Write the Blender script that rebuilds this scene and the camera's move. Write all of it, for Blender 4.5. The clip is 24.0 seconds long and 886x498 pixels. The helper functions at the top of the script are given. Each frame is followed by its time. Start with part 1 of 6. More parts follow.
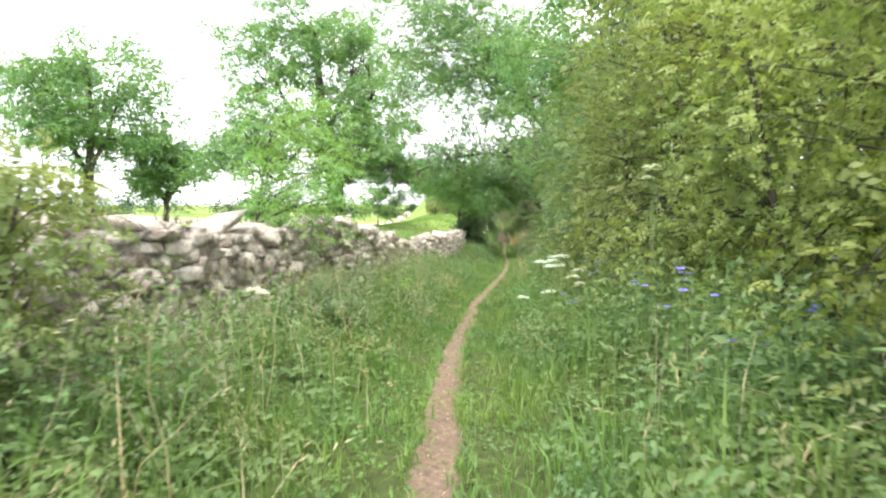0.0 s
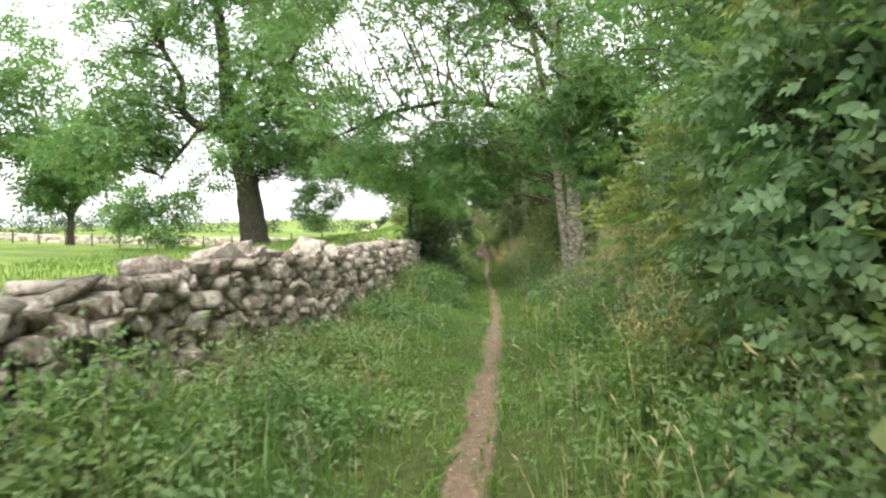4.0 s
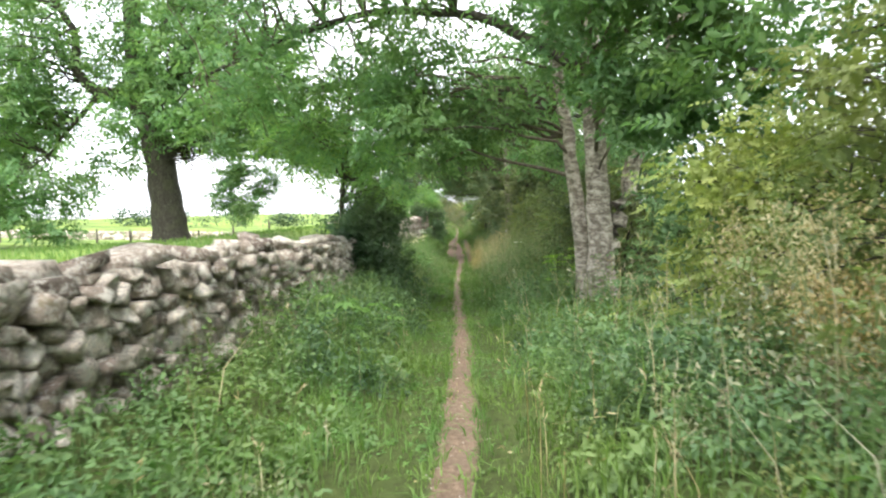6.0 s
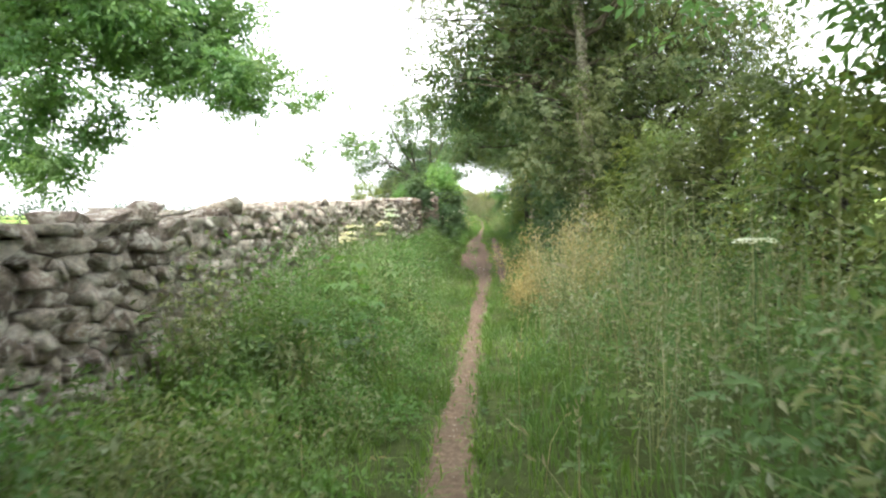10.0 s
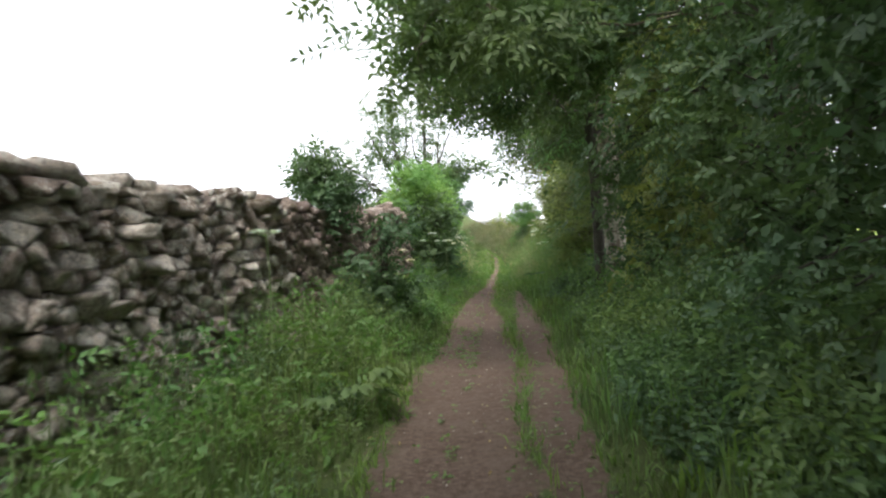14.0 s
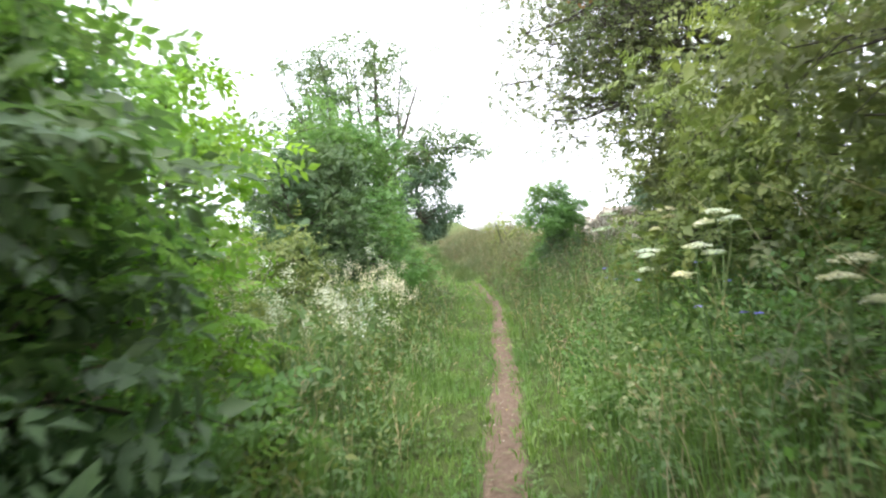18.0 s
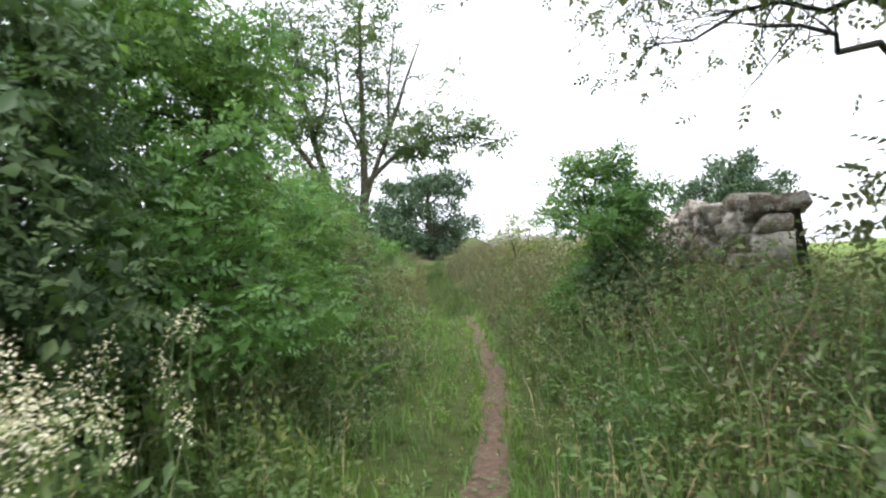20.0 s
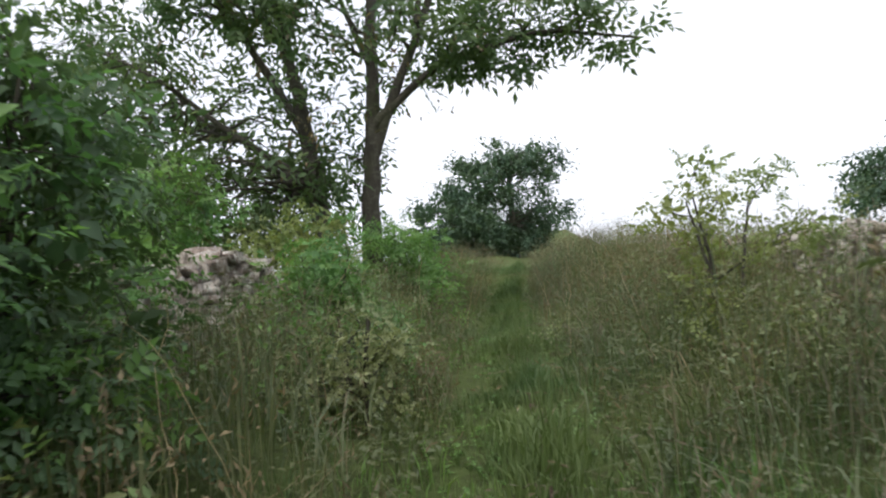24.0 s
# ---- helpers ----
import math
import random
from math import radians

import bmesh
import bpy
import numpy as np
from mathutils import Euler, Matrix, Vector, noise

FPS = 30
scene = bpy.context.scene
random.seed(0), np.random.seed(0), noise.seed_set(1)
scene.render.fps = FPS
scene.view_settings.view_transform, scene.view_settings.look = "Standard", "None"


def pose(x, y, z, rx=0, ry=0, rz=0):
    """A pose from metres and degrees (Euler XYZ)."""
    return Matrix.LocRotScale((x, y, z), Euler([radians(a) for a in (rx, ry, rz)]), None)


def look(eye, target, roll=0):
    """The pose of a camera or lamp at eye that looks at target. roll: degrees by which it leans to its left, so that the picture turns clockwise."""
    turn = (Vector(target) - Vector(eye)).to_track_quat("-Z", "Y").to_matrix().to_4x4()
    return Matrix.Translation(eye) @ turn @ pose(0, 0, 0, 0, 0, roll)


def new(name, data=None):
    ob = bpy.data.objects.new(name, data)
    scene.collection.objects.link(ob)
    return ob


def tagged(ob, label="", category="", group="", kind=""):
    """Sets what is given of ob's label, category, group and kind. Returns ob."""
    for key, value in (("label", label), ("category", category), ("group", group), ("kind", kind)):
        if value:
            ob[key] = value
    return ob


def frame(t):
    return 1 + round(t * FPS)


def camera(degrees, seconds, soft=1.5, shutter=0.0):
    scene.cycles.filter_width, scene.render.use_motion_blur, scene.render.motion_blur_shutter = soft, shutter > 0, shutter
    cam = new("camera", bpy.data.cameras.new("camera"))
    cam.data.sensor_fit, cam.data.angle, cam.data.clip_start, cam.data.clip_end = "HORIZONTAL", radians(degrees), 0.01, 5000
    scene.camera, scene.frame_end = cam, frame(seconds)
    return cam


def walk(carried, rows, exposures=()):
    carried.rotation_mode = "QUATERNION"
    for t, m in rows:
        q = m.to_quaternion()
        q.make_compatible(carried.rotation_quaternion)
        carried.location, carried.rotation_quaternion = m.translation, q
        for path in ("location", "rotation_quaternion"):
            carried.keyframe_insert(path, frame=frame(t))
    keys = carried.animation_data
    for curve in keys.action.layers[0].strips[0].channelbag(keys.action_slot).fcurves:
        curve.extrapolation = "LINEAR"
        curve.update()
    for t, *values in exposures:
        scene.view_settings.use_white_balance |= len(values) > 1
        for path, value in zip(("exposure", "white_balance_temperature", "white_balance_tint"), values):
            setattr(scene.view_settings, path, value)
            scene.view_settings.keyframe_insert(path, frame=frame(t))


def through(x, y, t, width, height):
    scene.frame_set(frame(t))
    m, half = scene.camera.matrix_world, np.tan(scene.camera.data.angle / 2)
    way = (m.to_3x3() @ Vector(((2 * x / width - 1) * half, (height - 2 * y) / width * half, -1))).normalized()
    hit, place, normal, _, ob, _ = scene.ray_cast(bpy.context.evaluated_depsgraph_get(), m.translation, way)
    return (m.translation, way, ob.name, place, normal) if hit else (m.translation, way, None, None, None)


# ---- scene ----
cam = camera(64.0, 24.0, soft=2.2, shutter=0.2)
PATH = [
    (0, (0.043, 0.0, 4.374), (0.04, 2.0, 4.261), -0.5),
    (0.5, (0.11, 2.245, 4.266), (0.138, 4.244, 4.16), -1.3),
    (1, (0.187, 4.628, 4.211), (0.21, 6.628, 4.109), -2.7),
    (1.5, (0.347, 6.802, 4.132), (0.315, 8.801, 4.041), -3.6),
    (3.5, (1.205, 15.063, 3.713), (1.214, 17.062, 3.653), -2.1),
    (4, (1.428, 16.918, 3.706), (1.48, 18.916, 3.633), -1.7),
    (4.5, (1.682, 18.859, 3.665), (1.781, 20.857, 3.587), -1.5),
    (5, (1.941, 20.973, 3.585), (2.066, 22.969, 3.506), -1.6),
    (5.5, (2.13, 22.883, 3.589), (2.254, 24.879, 3.492), -1.8),
    (6, (2.353, 24.989, 3.525), (2.468, 26.986, 3.435), -1.6),
    (6.5, (2.552, 26.922, 3.414), (2.649, 28.919, 3.335), -1.3),
    (7, (2.729, 29.107, 3.333), (2.803, 31.105, 3.245), -0.3),
    (7.5, (2.876, 31.131, 3.285), (2.924, 33.131, 3.176), -0.3),
    (8, (2.9, 33.1, 3.192), (2.95, 35.1, 3.084), 0.9),
    (8.5, (3.228, 35.072, 3.164), (3.239, 37.072, 3.057), 0.9),
    (9, (3.57, 37.165, 3.002), (3.55, 39.164, 2.911), -1.5),
    (9.5, (3.645, 38.969, 2.97), (3.665, 40.968, 2.884), -1.2),
    (10, (3.779, 40.868, 2.929), (3.814, 42.868, 2.839), -1.3),
    (10.5, (3.939, 42.713, 2.987), (3.969, 44.713, 2.877), -1.1),
    (12.5, (4.669, 50.91, 2.748), (4.614, 52.91, 2.737), -0.3),
    (13, (4.808, 52.901, 2.748), (4.761, 54.9, 2.734), -1.2),
    (13.5, (4.876, 54.746, 2.74), (4.848, 56.746, 2.737), -0.7),
    (14, (5.069, 56.644, 2.82), (5.059, 58.644, 2.839), -3.2),
    (14.5, (5.181, 58.406, 2.895), (5.194, 60.406, 2.935), -2.9),
    (15, (5.326, 60.292, 2.984), (5.358, 62.291, 3.044), -3.9),
    (15.5, (5.443, 62.127, 3.03), (5.479, 64.125, 3.101), -4.7),
    (16, (5.61, 64.252, 3.105), (5.643, 66.251, 3.173), -5.3),
    (16.5, (5.671, 66.145, 3.15), (5.697, 68.144, 3.216), -4.3),
    (17, (5.781, 68.136, 3.256), (5.793, 70.135, 3.311), -3.3),
    (17.5, (5.958, 70.237, 3.297), (5.967, 72.236, 3.353), -3.9),
    (18, (6.193, 72.563, 3.471), (6.191, 74.562, 3.516), -6.0),
    (18.5, (6.366, 74.684, 3.593), (6.366, 76.684, 3.636), -6.2),
    (20.5, (6.985, 80.612, 3.596), (6.909, 82.608, 3.711), -4.3),
    (21, (7.016, 82.131, 3.681), (6.944, 84.126, 3.804), -3.7),
    (21.5, (7.056, 83.509, 3.767), (6.977, 85.504, 3.875), -3.7),
    (22, (7.073, 84.903, 3.862), (6.974, 86.898, 3.957), -3.7),
    (22.5, (7.109, 86.159, 3.956), (6.989, 88.153, 4.054), -3.8),
    (23, (7.09, 87.565, 3.989), (6.921, 89.555, 4.098), -4.9),
    (23.5, (6.965, 88.803, 4.09), (6.727, 90.786, 4.199), -4.5),
    (24, (6.793, 90.065, 4.163), (6.489, 92.04, 4.256), -4.1),
]
walk(cam, [(t, look(eye, target, roll)) for t, eye, target, roll in PATH],
     exposures=[(0, 2.1, 6450, 12), (1, 1.9, 6200, 14), (4, 1.65, 6600, 10), (5, 2.05, 6450, 10), (6, 2.05, 6300, 11), (7, 1.7, 6250, 12), (8, 1.9, 6400, 11), (9, 2.8, 6450, 11), (10, 2.25, 6400, 11), (10.5, 2.2, 6400, 11),
                (12.5, 1.0, 6250, 13), (14, 1.65, 6250, 13), (15, 1.7, 6250, 13), (16, 1.72, 6250, 13), (17, 2.05, 6250, 13), (17.5, 2.1, 6250, 13), (18.5, 1.9, 6250, 13), (20.5, 1.35, 6150, 14), (22, 1.2, 6150, 14), (23, 0.85, 6150, 14), (24, 0.75, 6150, 14)])

# ---- world, sun ----
world = bpy.data.worlds.new("overcast_sky")
scene.world = world
world.use_nodes = True
wn = world.node_tree
wbg = wn.nodes["Background"]
sky = wn.nodes.new("ShaderNodeTexSky")
sky.sky_type, sky.sun_disc = "NISHITA", False
SUN_EL, SUN_AZ = radians(60), radians(186)
sky.sun_elevation, sky.sun_rotation = SUN_EL, SUN_AZ
sky.air_density, sky.dust_density, sky.ozone_density = 1.0, 4.0, 1.0
grey = wn.nodes.new("ShaderNodeHueSaturation")
grey.inputs["Saturation"].default_value = 0.22
wn.links.new(sky.outputs[0], grey.inputs["Color"])
cloud_at = wn.nodes.new("ShaderNodeTexCoord")
cloud = wn.nodes.new("ShaderNodeTexNoise")
cloud.inputs["Scale"].default_value, cloud.inputs["Detail"].default_value = 2.6, 6
cloud_ramp = wn.nodes.new("ShaderNodeMapRange")
cloud_ramp.inputs["From Min"].default_value, cloud_ramp.inputs["From Max"].default_value = 0.35, 0.7
cloud_ramp.inputs["To Min"].default_value, cloud_ramp.inputs["To Max"].default_value = 0.06, 0.5
wn.links.new(cloud_at.outputs["Generated"], cloud.inputs["Vector"])
wn.links.new(cloud.outputs["Fac"], cloud_ramp.inputs["Value"])
wn.links.new(cloud_ramp.outputs[0], grey.inputs["Saturation"])
veil = wn.nodes.new("ShaderNodeMix")
veil.data_type = "RGBA"
veil.inputs[0].default_value = 0.5
veil.inputs[7].default_value = (6.6, 6.7, 6.9, 1)
wn.links.new(grey.outputs[0], veil.inputs[6])
wn.links.new(veil.outputs[2], wbg.inputs["Color"])
wbg.inputs["Strength"].default_value = 0.15
sun_data = bpy.data.lights.new("sun", "SUN")
sun_data.energy, sun_data.angle, sun_data.color = 0.8, radians(16), (1.0, 0.95, 0.86)
sun = new("sun", sun_data)
sun.matrix_world = look((0, 0, 60), (0 - math.sin(SUN_AZ) * 10, 0 - math.cos(SUN_AZ) * 10, 60 - math.tan(SUN_EL) * 10))

# ---- materials ----


def base_mat(name, rough=0.7, spec=0.3):
    m = bpy.data.materials.new(name)
    m.use_nodes = True
    nt = m.node_tree
    b = nt.nodes["Principled BSDF"]
    b.inputs["Roughness"].default_value = rough
    b.inputs["Specular IOR Level"].default_value = spec
    return m, nt, b


def ramp(nt, fac, stops):
    r = nt.nodes.new("ShaderNodeValToRGB")
    els = r.color_ramp.elements
    while len(els) < len(stops):
        els.new(0.5)
    for e, (p, c) in zip(els, stops):
        e.position, e.color = p, (*c, 1)
    nt.links.new(fac, r.inputs[0])
    return r.outputs[0]


def noise_tex(nt, scale, detail=4, rough=0.6, coord="Position", stretch=None):
    tc = nt.nodes.new("ShaderNodeNewGeometry" if coord == "Position" else "ShaderNodeTexCoord")
    n = nt.nodes.new("ShaderNodeTexNoise")
    n.inputs["Scale"].default_value, n.inputs["Detail"].default_value, n.inputs["Roughness"].default_value = scale, detail, rough
    src = tc.outputs[coord]
    if stretch:
        mp = nt.nodes.new("ShaderNodeMapping")
        mp.inputs["Scale"].default_value = stretch
        nt.links.new(src, mp.inputs[0])
        src = mp.outputs[0]
    nt.links.new(src, n.inputs["Vector"])
    return n.outputs["Fac"]


def mixc(nt, fac, a, b, kind="MIX"):
    m = nt.nodes.new("ShaderNodeMix")
    m.data_type, m.blend_type = "RGBA", kind
    for i, v in ((0, fac), (6, a), (7, b)):
        if isinstance(v, (int, float)):
            m.inputs[i].default_value = v
        elif isinstance(v, tuple):
            m.inputs[i].default_value = (*v, 1)
        else:
            nt.links.new(v, m.inputs[i])
    return m.outputs[2]


def bump(nt, b, height, strength=0.5, dist=0.02):
    n = nt.nodes.new("ShaderNodeBump")
    n.inputs["Strength"].default_value, n.inputs["Distance"].default_value = strength, dist
    nt.links.new(height, n.inputs["Height"])
    nt.links.new(n.outputs[0], b.inputs["Normal"])


def piece_random(nt):
    """A random number for each loose piece, or each island of a joined mesh."""
    oi, g, add = nt.nodes.new("ShaderNodeObjectInfo"), nt.nodes.new("ShaderNodeNewGeometry"), nt.nodes.new("ShaderNodeMath")
    nt.links.new(oi.outputs["Random"], add.inputs[0])
    nt.links.new(g.outputs["Random Per Island"], add.inputs[1])
    fr = nt.nodes.new("ShaderNodeMath")
    fr.operation = "FRACT"
    nt.links.new(add.outputs[0], fr.inputs[0])
    return fr.outputs[0]


def leaf_mat(name, dark, mid, light, through=0.45, rough=0.55, patch=0.35):
    m, nt, b = base_mat(name, rough, 0.35)
    tone = ramp(nt, noise_tex(nt, 1.9, 3, 0.65), [(0.33, (0, 0, 0)), (0.67, (1, 1, 1))])
    col = ramp(nt, mixc(nt, 0.62, piece_random(nt), tone), [(0.05, dark), (0.5, mid), (0.95, light)])
    warm = ramp(nt, noise_tex(nt, 0.8, 2, 0.5), [(0.4, (0.86, 1.0, 1.12)), (0.6, (1.14, 1.02, 0.84))])
    col = mixc(nt, 0.7, col, warm, "MULTIPLY")
    big = noise_tex(nt, 0.55, 3)
    col = mixc(nt, ramp(nt, big, [(0.35, (0, 0, 0)), (0.7, (patch,) * 3)]), col, tuple(v * 1.5 for v in light))
    nt.links.new(col, b.inputs["Base Color"])
    tr = nt.nodes.new("ShaderNodeBsdfTranslucent")
    tcol = mixc(nt, 1.0, col, (1.2, 1.3, 0.75), "MULTIPLY")
    nt.links.new(tcol, tr.inputs["Color"])
    mx = nt.nodes.new("ShaderNodeMixShader")
    mx.inputs[0].default_value = through
    nt.links.new(b.outputs[0], mx.inputs[1])
    nt.links.new(tr.outputs[0], mx.inputs[2])
    nt.links.new(mx.outputs[0], nt.nodes["Material Output"].inputs[0])
    return m


M_ASH = leaf_mat("ash_leaf", (0.07, 0.135, 0.055), (0.118, 0.212, 0.083), (0.19, 0.30, 0.125), 0.5)
M_ASHD = leaf_mat("dull_shaded_ash_leaf", (0.045, 0.08, 0.035), (0.075, 0.12, 0.05), (0.12, 0.17, 0.07), 0.4)
M_ASHL = leaf_mat("light_ash_leaf", (0.10, 0.185, 0.055), (0.15, 0.26, 0.085), (0.215, 0.34, 0.12), 0.55)
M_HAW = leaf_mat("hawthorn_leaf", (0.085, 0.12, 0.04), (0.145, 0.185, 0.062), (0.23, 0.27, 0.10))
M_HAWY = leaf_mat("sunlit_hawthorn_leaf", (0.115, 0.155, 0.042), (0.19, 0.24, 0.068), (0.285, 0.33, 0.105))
M_ELD = leaf_mat("elder_leaf", (0.065, 0.13, 0.045), (0.105, 0.20, 0.062), (0.17, 0.29, 0.085))
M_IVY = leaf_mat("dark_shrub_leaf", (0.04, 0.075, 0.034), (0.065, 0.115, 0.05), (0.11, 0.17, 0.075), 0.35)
M_YEL = leaf_mat("young_yellow_green_leaf", (0.10, 0.20, 0.03), (0.165, 0.30, 0.045), (0.25, 0.40, 0.07), 0.52)
M_FAR = leaf_mat("distant_leaf", (0.035, 0.065, 0.04), (0.05, 0.09, 0.05), (0.08, 0.125, 0.065), 0.25)
M_RUST = leaf_mat("rusty_leaf", (0.16, 0.07, 0.03), (0.24, 0.11, 0.05), (0.33, 0.17, 0.08), 0.35)
M_GRASS = leaf_mat("grass_blade", (0.068, 0.13, 0.032), (0.11, 0.195, 0.046), (0.175, 0.262, 0.078), 0.42, 0.6)
# Rank grass; also a shaded copy of grass_blade under the lane trees.
M_GRASSD = leaf_mat("rank_shaded_grass_blade", (0.05, 0.085, 0.028), (0.08, 0.125, 0.04), (0.125, 0.17, 0.065), 0.35, 0.65)
M_WEED = leaf_mat("verge_weed_leaf", (0.068, 0.12, 0.045), (0.113, 0.185, 0.067), (0.18, 0.258, 0.1), 0.42, 0.6)
M_SYC = leaf_mat("sycamore_leaf", (0.062, 0.118, 0.05), (0.105, 0.18, 0.076), (0.17, 0.25, 0.112), 0.42)
M_HAWD = leaf_mat("dark_hawthorn_leaf", (0.058, 0.078, 0.034), (0.10, 0.125, 0.052), (0.165, 0.19, 0.085), 0.42)
M_PALE = leaf_mat("pale_weed_leaf", (0.11, 0.135, 0.065), (0.175, 0.21, 0.105), (0.27, 0.30, 0.17), 0.4, 0.65)
M_GREY = leaf_mat("grey_green_cleaver_leaf", (0.13, 0.14, 0.085), (0.215, 0.225, 0.14), (0.33, 0.335, 0.225), 0.4, 0.7)
M_DULL = leaf_mat("rank_weed_leaf", (0.055, 0.075, 0.035), (0.095, 0.115, 0.055), (0.16, 0.175, 0.09), 0.38, 0.65)
M_STRAW = leaf_mat("dry_grass_stalk", (0.24, 0.20, 0.11), (0.36, 0.31, 0.19), (0.5, 0.44, 0.29), 0.3, 0.8, 0.1)
M_SEED = leaf_mat("reddish_seed_grass", (0.10, 0.085, 0.05), (0.15, 0.125, 0.075), (0.22, 0.185, 0.115), 0.3, 0.8, 0.1)
M_OCHRE = leaf_mat("withered_ochre_leaf", (0.28, 0.22, 0.11), (0.40, 0.32, 0.17), (0.54, 0.45, 0.26), 0.4, 0.75, 0.15)
M_CREAM = leaf_mat("cream_flower", (0.58, 0.58, 0.5), (0.7, 0.7, 0.62), (0.82, 0.82, 0.75), 0.3, 0.7, 0.05)
M_BLUE = leaf_mat("violet_blue_petal", (0.15, 0.14, 0.5), (0.2, 0.18, 0.6), (0.28, 0.25, 0.7), 0.3, 0.6, 0.05)


def bark_mat(name, a, b_, pale, amount):
    m, nt, b = base_mat(name, 0.9, 0.15)
    ridges = noise_tex(nt, 9, 6, 0.65, stretch=(1.6, 1.6, 0.28))
    col = ramp(nt, ridges, [(0.3, a), (0.7, b_)])
    spots = ramp(nt, noise_tex(nt, 9, 6, 0.75, stretch=(0.8, 0.8, 1.5)), [(0.56 - amount * 0.14, (0, 0, 0)), (0.64 - amount * 0.06, (amount,) * 3)])
    col = mixc(nt, spots, col, pale)
    green = ramp(nt, noise_tex(nt, 1.3, 3), [(0.5, (0, 0, 0)), (0.75, (0.5,) * 3)])
    col = mixc(nt, green, col, (0.09, 0.10, 0.045))
    nt.links.new(col, b.inputs["Base Color"])
    bump(nt, b, ridges, 0.9, 0.03)
    return m


M_BARK = bark_mat("grey_lichened_bark", (0.10, 0.085, 0.065), (0.29, 0.25, 0.195), (0.62, 0.56, 0.46), 0.8)
M_BARKD = bark_mat("dark_bark", (0.034, 0.03, 0.023), (0.088, 0.08, 0.062), (0.18, 0.18, 0.145), 0.3)
M_TWIG = bark_mat("thin_branch_bark", (0.07, 0.055, 0.04), (0.17, 0.14, 0.105), (0.3, 0.28, 0.23), 0.4)
M_STALK, nt, b = base_mat("green_stalk", 0.6)
nt.links.new(ramp(nt, piece_random(nt), [(0, (0.10, 0.17, 0.06)), (1, (0.22, 0.27, 0.11))]), b.inputs["Base Color"])

# dry stone: limestone blocks of many tones, mottled with cream lichen, dark algae and dull moss
def stone_mat(name, tones, lichen, spread):
    """Rough field stone: a tone for each piece, pale lichen spots, dark algae and dull moss."""
    mat, nt, b = base_mat(name, 0.92, 0.2)
    col = ramp(nt, piece_random(nt), [(k / 4, c) for k, c in enumerate(tones)])
    fine, mottle = noise_tex(nt, 30, 8, 0.8), noise_tex(nt, 11, 8, 0.78)
    col = mixc(nt, 1.0, col, ramp(nt, fine, [(0.32, (0.4, 0.38, 0.36)), (0.5, (1.0, 0.98, 0.95)), (0.68, (1.5, 1.46, 1.4))]), "MULTIPLY")
    col = mixc(nt, ramp(nt, mottle, [(0.51 + spread, (0, 0, 0)), (0.56 + spread, (0.8,) * 3)]), col, lichen)
    col = mixc(nt, ramp(nt, mottle, [(0.40, (0.5,) * 3), (0.45, (0, 0, 0))]), col, (0.15, 0.13, 0.11))
    moss = ramp(nt, noise_tex(nt, 4.2, 6, 0.7), [(0.56, (0, 0, 0)), (0.64, (0.6,) * 3)])
    col = mixc(nt, moss, col, (0.20, 0.17, 0.085))
    nt.links.new(col, b.inputs["Base Color"])
    bump(nt, b, mottle, 1.0, 0.07)
    return mat


M_STONE = stone_mat("dry_wall_stone", [(0.19, 0.155, 0.13), (0.35, 0.29, 0.245), (0.47, 0.41, 0.345), (0.58, 0.52, 0.445), (0.76, 0.71, 0.63)], (0.72, 0.69, 0.60), 0.0)
M_BROWN = stone_mat("brown_wall_stone", [(0.17, 0.13, 0.11), (0.25, 0.195, 0.165), (0.31, 0.25, 0.21), (0.37, 0.30, 0.255), (0.46, 0.39, 0.335)], (0.52, 0.47, 0.41), 0.04)

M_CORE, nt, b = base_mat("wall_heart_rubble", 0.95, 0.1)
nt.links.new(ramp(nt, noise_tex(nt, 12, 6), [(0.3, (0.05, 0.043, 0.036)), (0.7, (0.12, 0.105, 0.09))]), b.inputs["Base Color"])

# trodden earth: pale tone (dry) and darker tone, mixed by distance along the lane
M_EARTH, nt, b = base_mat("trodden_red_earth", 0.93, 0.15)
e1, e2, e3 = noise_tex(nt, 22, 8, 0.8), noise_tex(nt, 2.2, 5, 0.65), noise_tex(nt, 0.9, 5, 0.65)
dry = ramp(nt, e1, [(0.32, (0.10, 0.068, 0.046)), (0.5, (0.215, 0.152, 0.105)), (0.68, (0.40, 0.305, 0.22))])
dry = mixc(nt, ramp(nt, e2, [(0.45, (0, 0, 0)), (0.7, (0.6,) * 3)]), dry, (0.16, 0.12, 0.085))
dark_earth = ramp(nt, e1, [(0.32, (0.055, 0.036, 0.026)), (0.5, (0.13, 0.09, 0.066)), (0.68, (0.25, 0.185, 0.14))])
dark_earth = mixc(nt, ramp(nt, e2, [(0.45, (0, 0, 0)), (0.68, (0.55,) * 3)]), dark_earth, (0.19, 0.14, 0.105))
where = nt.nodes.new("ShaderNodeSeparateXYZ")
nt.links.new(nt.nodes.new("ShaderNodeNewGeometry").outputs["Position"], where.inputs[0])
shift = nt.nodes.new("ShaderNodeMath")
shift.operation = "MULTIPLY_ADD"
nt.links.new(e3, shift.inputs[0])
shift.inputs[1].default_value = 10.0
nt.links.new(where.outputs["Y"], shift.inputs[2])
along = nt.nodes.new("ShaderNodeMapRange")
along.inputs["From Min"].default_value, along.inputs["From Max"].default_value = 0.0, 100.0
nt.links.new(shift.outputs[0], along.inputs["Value"])
